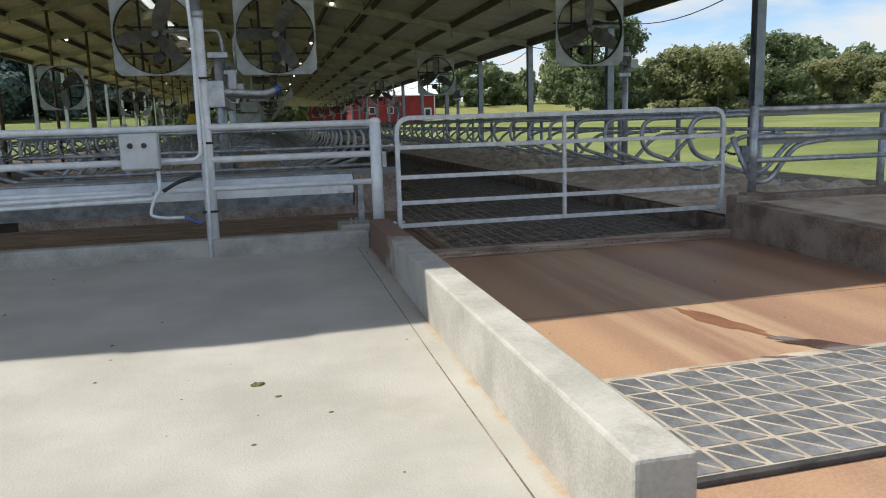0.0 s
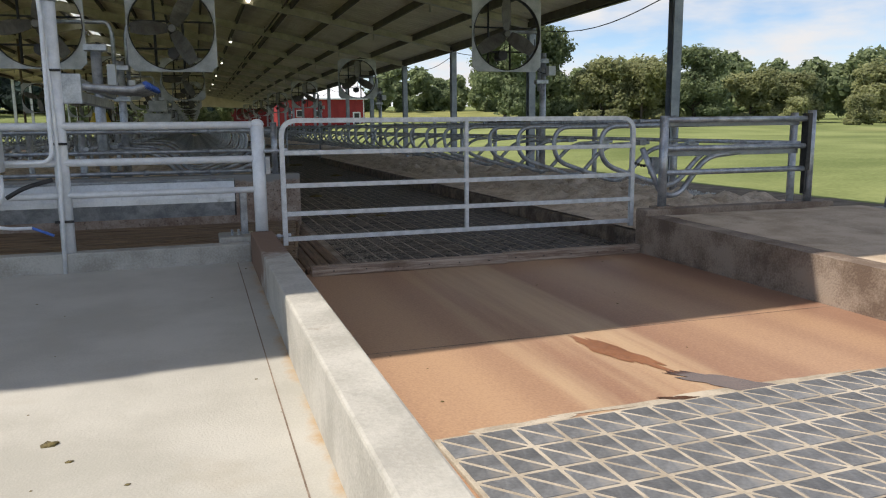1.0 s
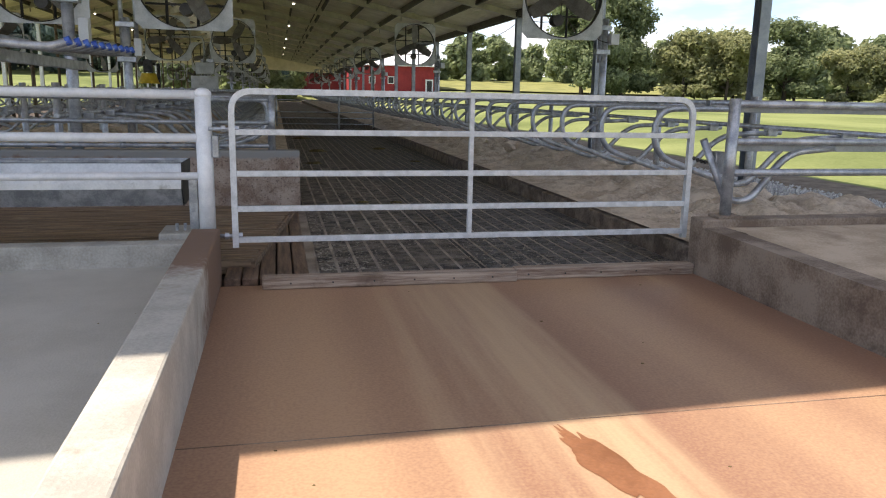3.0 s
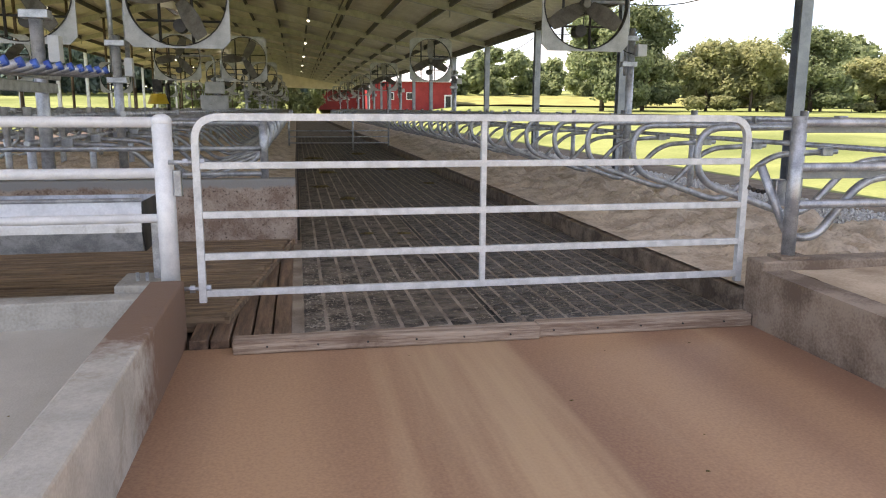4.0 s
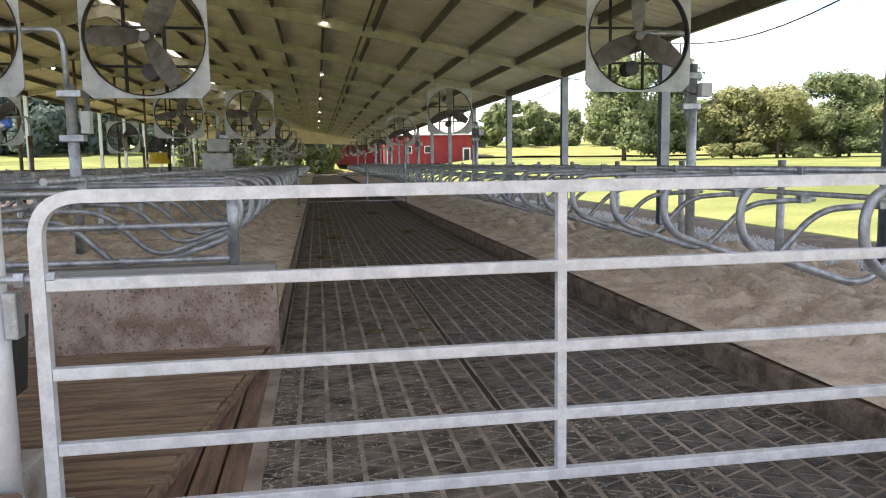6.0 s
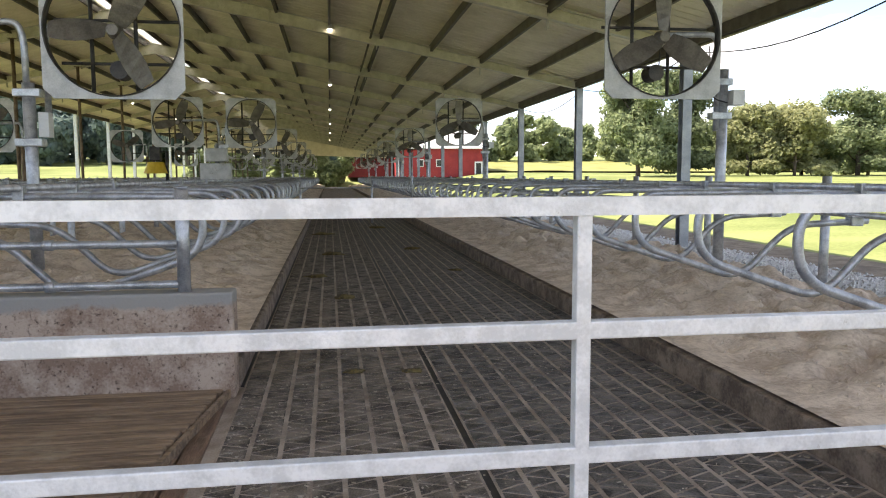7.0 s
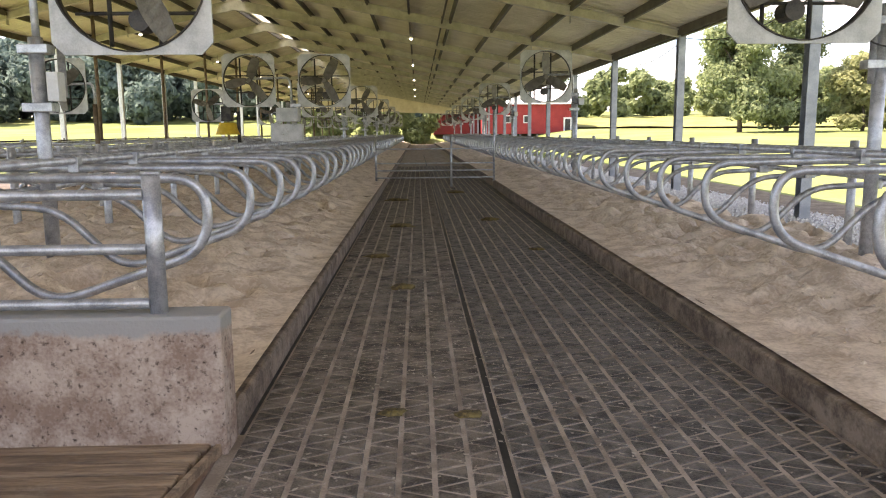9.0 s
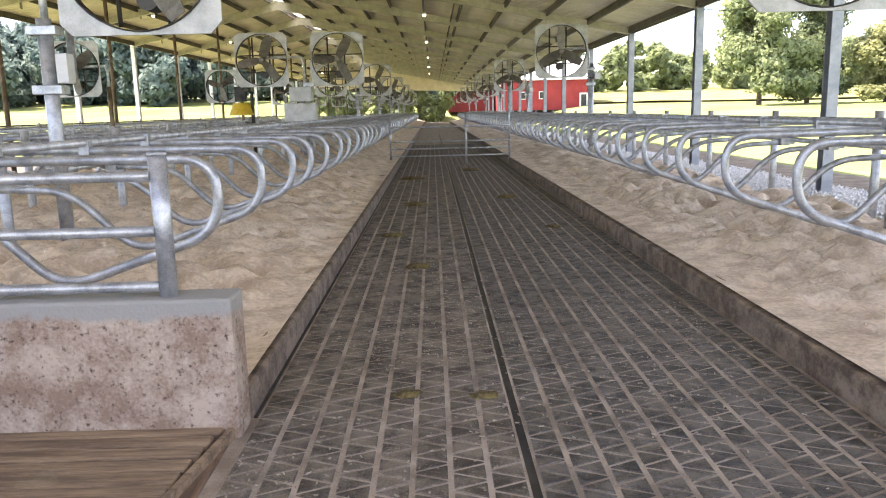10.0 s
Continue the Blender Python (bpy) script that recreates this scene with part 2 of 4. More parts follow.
m_tr.inputs["Color"].default_value = (0.85, 0.87, 0.86, 1)
mn["Principled BSDF"].inputs["Base Color"].default_value = (0.8, 0.8, 0.78, 1)
m_mix.inputs[0].default_value = 0.7
ml.new(mn["Principled BSDF"].outputs[0], m_mix.inputs[1])
ml.new(m_tr.outputs[0], m_mix.inputs[2])
ml.new(m_mix.outputs[0], mn["Material Output"].inputs["Surface"])


# ---- mesh helpers ----
def part(name, bm, mat, parent=None, label="", smooth=False):
    """Links a bmesh as one mesh object, under a thing or part where a parent is given."""
    me = bpy.data.meshes.new(name)
    bm.to_mesh(me)
    bm.free()
    me.materials.append(mat)
    if smooth:
        me.polygons.foreach_set("use_smooth", [True] * len(me.polygons))
    ob = new(name, me)
    ob.parent = parent
    if label:
        ob["label"] = label
    return ob


def holder(name, label, category, group="", at=(0, 0, 0), kind=""):
    ob = new(name)
    ob.location = at
    ob.empty_display_size = 0.1
    return tagged(ob, label, category, group, kind)


def box(x0, x1, y0, y1, z0, z1, bevel=0.0, bm=None):
    bm = bm or bmesh.new()
    made = bmesh.ops.create_cube(bm, size=1, matrix=Matrix.LocRotScale(((x0 + x1) / 2, (y0 + y1) / 2, (z0 + z1) / 2), None, (x1 - x0, y1 - y0, z1 - z0)))
    if bevel:
        edges = list({e for v in made["verts"] for e in v.link_edges})
        bmesh.ops.bevel(bm, geom=edges, offset=bevel, segments=2, profile=0.5, affect="EDGES")
    return bm


def prism(outline, y0, y1, bm=None, axis="y"):
    """Extrudes an outline of (x, z), or of (x, y) with axis z, from y0 to y1."""
    bm = bm or bmesh.new()
    at = (lambda a, b, c: (a, c, b)) if axis == "y" else ((lambda a, b, c: (c, a, b)) if axis == "x" else (lambda a, b, c: (a, b, c)))
    low = [bm.verts.new(at(a, b, y0)) for a, b in outline]
    top = [bm.verts.new(at(a, b, y1)) for a, b in outline]
    bm.faces.new(low)
    bm.faces.new(top)
    for i in range(len(low)):
        j = (i + 1) % len(low)
        bm.faces.new((low[i], low[j], top[j], top[i]))
    bmesh.ops.recalc_face_normals(bm, faces=bm.faces[:])
    return bm


def fillet(points, r, n=6):
    """Rounds the corners of a polyline."""
    pts = [Vector(p) for p in points]
    out = [pts[0]]
    for a, b, c in zip(pts, pts[1:], pts[2:]):
        u, w = (a - b), (c - b)
        k = min(r, u.length * 0.49, w.length * 0.49)
        p, q = b + u.normalized() * k, b + w.normalized() * k
        for i in range(n + 1):
            s = i / n
            out.append(p * (1 - s) ** 2 + b * 2 * s * (1 - s) + q * s * s)
    return out + [pts[-1]]


def tube(points, r, sides=10, bm=None, r_end=None, caps=True):
    """Sweeps a round section along a polyline; r_end tapers it."""
    bm = bm or bmesh.new()
    pts = [Vector(p) for p in points]
    rings, up = [], None
    for i, p in enumerate(pts):
        d = (pts[min(i + 1, len(pts) - 1)] - pts[max(i - 1, 0)]).normalized()
        if up is None:
            up = Vector((0, 0, 1)) if abs(d.z) < 0.9 else Vector((0, 1, 0))
        side = d.cross(up).normalized()
        up = side.cross(d).normalized()
        rr = r if r_end is None else r + (r_end - r) * i / (len(pts) - 1)
        rings.append([bm.verts.new(p + rr * (math.cos(2 * math.pi * k / sides) * side + math.sin(2 * math.pi * k / sides) * up)) for k in range(sides)])
    for a, b in zip(rings, rings[1:]):
        for k in range(sides):
            f = bm.faces.new((a[k], a[(k + 1) % sides], b[(k + 1) % sides], b[k]))
            f.smooth = True
    if caps:
        bm.faces.new(rings[0][::-1])
        bm.faces.new(rings[-1])
    return bm


def square_tube(points, w, bm=None):
    """Sweeps a square section with the polyline in a plane of constant y."""
    bm = bm or bmesh.new()
    pts = [Vector(p) for p in points]
    rings = []
    for i, p in enumerate(pts):
        d = (pts[min(i + 1, len(pts) - 1)] - pts[max(i - 1, 0)]).normalized()
        side, up = d.cross(Vector((0, 1, 0))).normalized(), Vector((0, 1, 0))
        rings.append([bm.verts.new(p + a * w / 2 * side + b * w / 2 * up) for a, b in ((-1, -1), (1, -1), (1, 1), (-1, 1))])
    for a, b in zip(rings, rings[1:]):
        for k in range(4):
            bm.faces.new((a[k], a[(k + 1) % 4], b[(k + 1) % 4], b[k]))
    bm.faces.new(rings[0])
    bm.faces.new(rings[-1])
    bmesh.ops.recalc_face_normals(bm, faces=bm.faces[:])
    return bm


def hilly(x0, x1, y0, y1, nx, ny, height, bm=None):
    """A grid sheet with its z from height(x, y)."""
    bm = bm or bmesh.new()
    rows = [[bm.verts.new((x0 + (x1 - x0) * i / nx, y0 + (y1 - y0) * j / ny, height(x0 + (x1 - x0) * i / nx, y0 + (y1 - y0) * j / ny))) for i in range(nx + 1)] for j in range(ny + 1)]
    for j in range(ny):
        for i in range(nx):
            f = bm.faces.new((rows[j][i], rows[j][i + 1], rows[j + 1][i + 1], rows[j + 1][i]))
            f.smooth = True
    return bm

# ---- the plan ----
GATE_Y = 8.26
COL_Y0, BAY, N_BAY = 7.87, 6.93, 15
EAVE_X, RIDGE_X, LEFT_X = 9.8, -5.3, -13.1
EAVE_Z, SLOPE, SLOPE_L = 4.2, 0.22, 0.27
BARN_Y0, BARN_Y1 = 7.18, COL_Y0 + 14 * BAY + 0.6
RIDGE_Z = EAVE_Z + SLOPE * (EAVE_X - RIDGE_X)
LEFT_Z = RIDGE_Z - SLOPE_L * (RIDGE_X - LEFT_X)
CURB_X0, CURB_X1 = 0.865, 1.065
MAT_X0, SEAM_X, MAT_X1 = 1.76, 3.07, 4.775
STALL = 1.2


def roof_z(x):
    return RIDGE_Z - (SLOPE * (x - RIDGE_X) if x > RIDGE_X else SLOPE_L * (RIDGE_X - x))


def smooth(a, b, v):
    t = min(1.0, max(0.0, (v - a) / (b - a)))
    return t * t * (3 - 2 * t)


# ---- ground and floors ----
def slab_z(y):
    return 0.06 * smooth(4.2, 8.6, y)


def ground_z(x, y):
    out = max(smooth(11, 24, x), smooth(-14, -24, x) if x < 0 else 0, smooth(106, 125, y))
    rise = 0.02 * max(0, min(y, 112) - 10) + 0.055 * max(0, min(y, 190) - 112)
    return -0.32 + out * (0.10 + rise + 0.25 * noise.noise((x * 0.03, y * 0.03, 0)))


bm = bmesh.new()
xs = [-2600, -1200, -500, -250, -150, -90, -60, -40, -28, -20, -15, -13, 0, 9, 11, 13, 15, 17.5, 20, 24, 30, 38, 48, 60, 75, 95, 130, 200, 400, 1200, 2600]
ys = [-2600, -900, -300, -90, -40, -20, -8, 0, 8, 16, 25, 35, 45, 55, 65, 75, 85, 95, 104, 110, 116, 124, 135, 150, 170, 190, 230, 400, 1100, 2600]
grid = [[bm.verts.new((a, b, ground_z(a, b))) for a in xs] for b in ys]
for j in range(len(ys) - 1):
    for i in range(len(xs) - 1):
        bm.faces.new((grid[j][i], grid[j][i + 1], grid[j + 1][i + 1], grid[j + 1][i]))
tagged(part("ground", bm, M_GRASS, smooth=True), "sunlit yellow-green mown pasture reaching to the woods", "grass", kind="structure")
tagged(part("field", hilly(16, 75, 108, 150, 24, 20, lambda x, y: ground_z(x, y) + 0.25 + 0.15 * noise.noise((x, y, 4))), M_FIELD), "bright yellow-green flowering crop on the far rise", "field", kind="structure")
tagged(part("pavement", box(LEFT_X - 0.3, 7.45, -6.0, BARN_Y1, -0.6, -0.10), M_ALLEY), "manure-dark concrete base under the barn", "floor", kind="structure")
slab_line = [(y, slab_z(y)) for y in (-5.0, 0.0, 4.2, 4.8, 5.4, 6.0, 6.6, 7.2, 7.8, 8.3)]
tagged(part("floor_slab", prism([*slab_line, (8.3, -0.3), (-5.0, -0.3)], -9.0, CURB_X0, axis="x"), M_SLAB), "pale brushed concrete holding pen floor", "floor", kind="structure")
tagged(part("floor_clay", box(CURB_X1, 4.78, -5.0, 8.12, -0.3, -0.06), M_BROWN), "clay-stained orange-brown concrete lane floor", "floor", kind="structure")
tagged(part("floor_alley", box(1.70, 4.80, 8.12, BARN_Y1, -0.3, -0.022), M_GROOVE), "dirty groove bed under the alley mats", "floor", kind="structure")
tagged(part("joint", prism([*[(y, z + 0.002) for y, z in slab_line], (8.28, -0.05), (-5.0, -0.05)], 0.738, 0.745, axis="x"), M_WALLB), "dirt-filled saw joint in the pale floor", "joint", kind="structure")
tagged(part("joint", box(CURB_X1, 4.78, 5.535, 5.540, -0.06, -0.058), M_WALLB), "dirt-filled joint across the lane floor", "joint", kind="structure")

# ---- concrete walls ----
tagged(part("wall_divider", box(CURB_X0, CURB_X1, 2.62, 8.28, -0.3, 0.34, 0.014), M_CURB), "low pale cast concrete dividing wall with stains", "wall", kind="structure")
tagged(part("wall_low", box(-9.0, CURB_X0, 8.3, 8.48, -0.3, 0.225, 0.01), M_WALL), "low concrete kerb at the end of the pen floor", "kerb", kind="structure")
tagged(part("wall_right", prism([(1.0, -0.3), (1.0, 0.235), (5.5, 0.29), (7.95, 0.335), (7.95, -0.3)], 4.78, 4.98, axis="x"), M_WALLB), "low brown-stained concrete wall beside the lane", "wall", kind="structure")
tagged(part("wall_back", box(4.78, 7.2, 7.95, 8.15, -0.3, 0.395, 0.014), M_WALLB), "low sand-stained concrete cross wall", "wall", kind="structure")
tagged(part("floor_platform", hilly(4.98, 7.6, 1.0, 7.95, 12, 26, lambda x, y: 0.24 + 0.09 * smooth(6.4, 7.9, y) + 0.02 * noise.noise((x * 2, y * 2, 5))), M_SANDB), "sandy tan concrete ledge behind the low wall", "ledge", kind="structure")
tagged(part("wall_block", box(7.25, 10.5, 5.6, 8.0, -0.4, 0.30, 0.015), M_WALL), "pale concrete block at the barn side", "wall", kind="structure")
tagged(part("wall_stub", box(-3.3, 1.74, 11.48, 11.70, -0.3, 0.665, 0.016), M_SPLASH), "manure-splashed concrete end wall of the stall bed", "wall", kind="structure")
tagged(part("kerb_right", box(4.775, 4.93, 8.15, BARN_Y1, -0.3, 0.15, 0.02), M_KERB), "worn concrete bed kerb along the alley", "kerb", kind="structure")
tagged(part("kerb_left", box(1.60, 1.745, 11.72, BARN_Y1, -0.3, 0.15, 0.02), M_KERB), "worn concrete bed kerb along the alley", "kerb", kind="structure")


def sand_z(x, y):
    lumps = noise.noise((x * 2.3, y * 2.3, 7))
    pits = max(0.0, noise.noise((x * 3.6, y * 3.6, 12)) - 0.12)
    return 0.12 * noise.noise((x * 0.9, y * 0.9, 3)) - 0.22 * max(0.0, lumps) - 0.36 * pits + 0.07 * noise.noise((x * 5, y * 5, 1)) + 0.028 * noise.noise((x * 12, y * 12, 2))


def bed_right(x, y):
    return 0.166 + 0.085 * max(0, min(x - 4.93, 1.3)) + sand_z(x, y) * min(1, max(0, x - 4.86) * 1.5)


def bed_left(x, y):
    return 0.166 + 0.20 * max(0, min(1.6 - x, 1.5)) + sand_z(x, y) * min(1, max(0, 1.68 - x) * 1.5)


for a, b, n in ((8.15, 24, 260), (24, BARN_Y1, 300)):
    tagged(part("sand_bed", hilly(4.825, 7.5, a, b, 66 if a < 20 else 24, n, bed_right), M_SAND), "trampled tan sand bedding in the stall row", "sand", kind="stuff")
for a, b, n in ((11.70, 24, 220), (24, BARN_Y1, 300)):
    tagged(part("sand_bed", hilly(-4.4, 1.705, a, b, 96 if a < 20 else 30, n, bed_left), M_SAND), "trampled tan sand bedding in the stall row", "sand", kind="stuff")

# loose sand clumps on the beds
rng = random.Random(14)
verts, faces = [], []
for k in range(5200):
    y = 8.4 + 18 * rng.random() ** 1.6
    if k % 2:
        x = rng.uniform(5.0, 7.3)
        z = bed_right(x, y)
    else:
        x, y = rng.uniform(-1.8, 1.52), y + 3.4
        z = bed_left(x, y)
    r, o = rng.uniform(0.006, 0.022), len(verts)
    for dx, dy, dz in ((1, 0, -0.2), (-0.4, 0.9, -0.2), (-0.6, -0.8, -0.2), (0.1, 0.0, 0.7), (0.3, 0.5, 0.5)):
        verts.append((x + r * dx * rng.uniform(0.6, 1.3), y + r * dy * rng.uniform(0.6, 1.3), z + r * dz))
    faces += [(o, o + 1, o + 4), (o + 1, o + 2, o + 3), (o + 2, o, o + 3), (o, o + 4, o + 3), (o + 1, o + 3, o + 4)]
me = bpy.data.meshes.new("sand_clumps")
me.from_pydata(verts, [], faces)
me.materials.append(M_SAND)
tagged(new("sand_clumps", me), "loose damp clumps of bedding sand", "sand", kind="stuff")

# gravel beside the barn
bm = hilly(7.4, 11.6, 8.1, BARN_Y1, 20, 200, lambda x, y: 0.09 - 0.10 * (x - 7.4) + 0.03 * noise.noise((x * 3, y * 3, 9)))
tagged(part("gravel", bm, M_GRAVEL), "grey crushed limestone strip beside the stalls", "gravel", kind="stuff")
rng = random.Random(4)
verts, faces = [], []
for k in range(5200):
    x, y = rng.uniform(7.9, 11.3), 8.3 + 26 * rng.random() ** 1.5
    z, s = 0.09 - 0.10 * (x - 7.4) + 0.015, rng.uniform(0.018, 0.05)
    o = len(verts)
    for dx, dy, dz in ((1, 0, 0), (-0.4, 0.9, 0), (-0.6, -0.8, 0.1), (0.1, 0.0, 0.9), (0.2, 0.5, 0.6)):
        verts.append((x + s * dx * rng.uniform(0.7, 1.2), y + s * dy * rng.uniform(0.7, 1.2), z + s * dz))
    faces += [(o, o + 1, o + 4), (o + 1, o + 2, o + 3), (o + 2, o, o + 3), (o, o + 4, o + 3), (o + 1, o + 3, o + 4)]
me = bpy.data.meshes.new("gravel_stones")
me.from_pydata(verts, [], faces)
me.materials.append(M_STONE)
tagged(new("gravel_stones", me), "loose grey and white crushed stones", "gravel", kind="stuff")

# ---- barn frame ----
for x, top in ((EAVE_X, EAVE_Z), (LEFT_X, LEFT_Z)):
    first = holder("steel_column", "blue-grey galvanised steel side column of the barn", "column", "barn side columns", (x, COL_Y0, -0.45))
    z = top + 0.42
    for a in (-0.095, 0.095):
        part("flange", box(-0.10, 0.10, a - 0.008, a + 0.008, 0, z), M_COL if x > 0 else M_PIPE, first)
    part("web", box(-0.006, 0.006, -0.085, 0.085, 0, z), M_COL if x > 0 else M_PIPE, first)
    part("base_plate", box(-0.14, 0.14, -0.14, 0.14, 0.0, 0.25), M_WALL, first, "concrete pier")
    for k in range(1, 15):
        copy_thing(first, pose(x, COL_Y0 + k * BAY, -0.45))
first = holder("steel_post", "rust-brown round steel post inside the barn", "post", "inner barn posts", (-8.5, COL_Y0 - 0.3, -0.1))
part("shaft", tube([(0, 0, 0), (0, 0, roof_z(-8.5) - 0.35)], 0.065, 10), M_RUSTY, first)
part("cap_plate", box(-0.13, 0.13, -0.09, 0.09, roof_z(-8.5) - 0.36, roof_z(-8.5) - 0.34), M_RUSTY, first)
for k in range(1, 15):
    copy_thing(first, pose(-8.5, COL_Y0 - 0.3 + k * BAY, -0.1))
for s, xe, ze in ((1, EAVE_X, EAVE_Z), (-1, LEFT_X, LEFT_Z)):
    first = holder("rafter", "cream-grey tapered steel roof rafter", "rafter", "roof rafters", (0, COL_Y0, 0))
    lo = [(xe, ze - 0.22), (RIDGE_X, RIDGE_Z - 0.62)]
    hi = [(RIDGE_X, RIDGE_Z - 0.20), (xe, ze - 0.20 + 0.14)]
    part("web", prism([*lo, *hi], -0.008, 0.008), M_BEAM, first)
    part("flange", prism([(lo[0][0], lo[0][1] - 0.02), (lo[1][0], lo[1][1] - 0.02), lo[1], lo[0]], -0.10, 0.10), M_BEAM, first)
    part("flange", prism([hi[0], hi[1], (hi[1][0], hi[1][1] + 0.02), (hi[0][0], hi[0][1] + 0.02)], -0.10, 0.10), M_BEAM, first)
    for k in range(4):
        x = xe + (RIDGE_X - xe) * (0.2 + 0.2 * k)
        part("stiffener", box(x - 0.006, x + 0.006, -0.09, 0.09, roof_z(x) - 0.52, roof_z(x) - 0.2), M_BEAM, first)
    for k in range(1, 15):
        copy_thing(first, pose(0, COL_Y0 + k * BAY, 0))
bm = bmesh.new()
for s, xe in ((1, EAVE_X + 0.35), (-1, LEFT_X - 0.35)):
    xr = RIDGE_X + s * 0.30
    prism([(xe, roof_z(xe) + 0.03), (xr, roof_z(xr) + 0.03), (xr, roof_z(xr) + 0.10), (xe, roof_z(xe) + 0.10)], BARN_Y0, BARN_Y1, bm)
    for k in range(int((60 - BARN_Y0) / 0.33)):
        y = BARN_Y0 + 0.1 + k * 0.33
        prism([(xe, roof_z(xe) + 0.018), (xr, roof_z(xr) + 0.018), (xr, roof_z(xr) + 0.029), (xe, roof_z(xe) + 0.029)], y, y + 0.05, bm)
tagged(part("ceiling", bm, M_ROOF), "cream ribbed underside of the metal roof", "ceiling", kind="structure")
ridge = holder("ridge_cap", "milky translucent plastic panel over the open ridge", "ridge cap", "", (RIDGE_X, 0, RIDGE_Z + 0.12))
part("panel", prism([(-0.55, -0.06), (0, 0.06), (0.55, -0.06), (0.55, -0.04), (0, 0.08), (-0.55, -0.04)], BARN_Y0, BARN_Y1), M_MILKY, ridge)
for s, n in ((1, 11), (-1, 6)):
    for k in range(n):
        x = RIDGE_X + s * (0.42 + k * 1.46)
        z = roof_z(x) + 0.015
        tagged(part("purlin", box(x - 0.035, x + 0.035, BARN_Y0, BARN_Y1, z - 0.215, z), M_PURLIN), "long brown-grey steel roof purlin", "purlin", "roof purlins")
tagged(part("eave_beam", box(EAVE_X - 0.05, EAVE_X + 0.05, BARN_Y0, BARN_Y1, EAVE_Z - 0.22, EAVE_Z + 0.0), M_PURLIN), "dark steel eave beam along the barn side", "beam", kind="structure")
tagged(part("gable_panel", prism([(EAVE_X, EAVE_Z), (RIDGE_X, RIDGE_Z), (LEFT_X, LEFT_Z), (LEFT_X, LEFT_Z - 0.9), (EAVE_X, EAVE_Z - 0.5)], BARN_Y1 - 0.1, BARN_Y1), M_ROOF), "cream sheet closing the far gable", "gable", kind="structure")
for k in range(1, 8):
    y0, y1 = COL_Y0 + k * BAY, COL_Y0 + (k + 1) * BAY
    pts = [(EAVE_X + 0.12, y0 + (y1 - y0) * i / 10, 3.95 - 0.35 * math.sin(math.pi * i / 10)) for i in range(11)]
    tagged(part("cable", tube(pts, 0.012, 6), M_CABLE), "thin black cable sagging between barn columns", "cable", "eave cables")
pts = [(EAVE_X + 0.2 + 9 * i / 12, 15 - 4 * i / 12, 4.0 + 0.9 * i / 12 - 0.5 * math.sin(math.pi * i / 12)) for i in range(13)]
tagged(part("cable", tube(pts, 0.009, 6), M_CABLE), "black service cable running out from the eave", "cable", "eave cables")

water_line = holder("roof_pipe", "dark pipe hung under the roof along the alley", "pipe", "", (3.58, 0, 5.33))
part("pipe", tube([(0, BARN_Y0 + 0.3, 0), (0, BARN_Y1 - 0.4, 0)], 0.034, 8), M_PURLIN, water_line)
for k in range(15):
    part("hanger", box(-0.012, 0.012, COL_Y0 + k * BAY - 0.012, COL_Y0 + k * BAY + 0.012, 0.02, roof_z(3.58) - 5.33), M_PURLIN, water_line)

# ---- ceiling lamps ----
first = holder("bay_lamp", "small white high-bay lamp on a rod", "lamp", "barn ceiling lamps", (2.44, 15.6, 5.56))
part("rod", tube([(0, 0, 0.10), (0, 0, roof_z(2.44) - 5.5)], 0.012, 6), M_DARK, first)
bm = bmesh.new()
bmesh.ops.create_cone(bm, cap_ends=True, segments=16, radius1=0.10, radius2=0.05, depth=0.14, matrix=pose(0, 0, 0.04))
part("housing", bm, M_WHITE, first)
bm = bmesh.new()
bmesh.ops.create_uvsphere(bm, u_segments=12, v_segments=6, radius=0.075, matrix=pose(0, 0, -0.03))
part("bulb", bm, M_LAMP, first, "glowing lamp lens", True)
for k in range(1, 8):
    copy_thing(first, pose(2.44, 15.6 + 13.0 * k, 5.56))
for k in range(7):
    copy_thing(first, pose(-9.6, 17.0 + 13.0 * k, roof_z(-9.6) - 0.4))

# ---- gate ----
gate = holder("gate", "worn silver square-tube steel gate with five rails, closed across the lane", "gate", "", (0, GATE_Y, 0))
G0, G1 = 1.175, 4.79
part("frame", square_tube(fillet([(G0, 0, 0.20), (G0, 0, 1.328), (G1, 0, 1.328), (G1, 0, 0.20)], 0.15, 8), 0.043), M_GATE, gate)
for z in (0.255, 0.485, 0.742, 1.04):
    part("rail", box(G0 + 0.022, G1 - 0.022, -0.019, 0.019, z - 0.021, z + 0.021, 0.004), M_GATE, gate)
part("upright", box(2.922, 2.958, -0.0195, 0.0195, 0.235, 1.309, 0.004), M_GATE, gate)
for z in (0.285, 1.06):
    hinge = part("hinge", tube([(G0 - 0.16, 0.02, z), (G0 + 0.05, 0.0, z)], 0.014, 8), M_GALV, gate, "threaded steel hinge bolt")
    for a in (-0.06, 0.035):
        bm = bmesh.new()
        bmesh.ops.create_cone(bm, cap_ends=True, segments=6, radius1=0.026, radius2=0.026, depth=0.03, matrix=pose(G0 + a, 0.005, z, 0, 90, 0))
        part("nut", bm, M_GALV, hinge)
bm = bmesh.new()
for k in range(7):
    bmesh.ops.create_uvsphere(bm, u_segments=8, v_segments=5, radius=0.017, matrix=pose(G1 + 0.03 + 0.035 * k, -0.02, 0.86 - 0.03 * math.sin(k * 0.5)))
part("chain", bm, M_DARK, gate, "dark latch chain")
part("latch", box(G1 + 0.18, G1 + 0.26, -0.10, -0.02, 0.74, 0.92, 0.008), M_GALV, gate, "galvanised latch bracket")

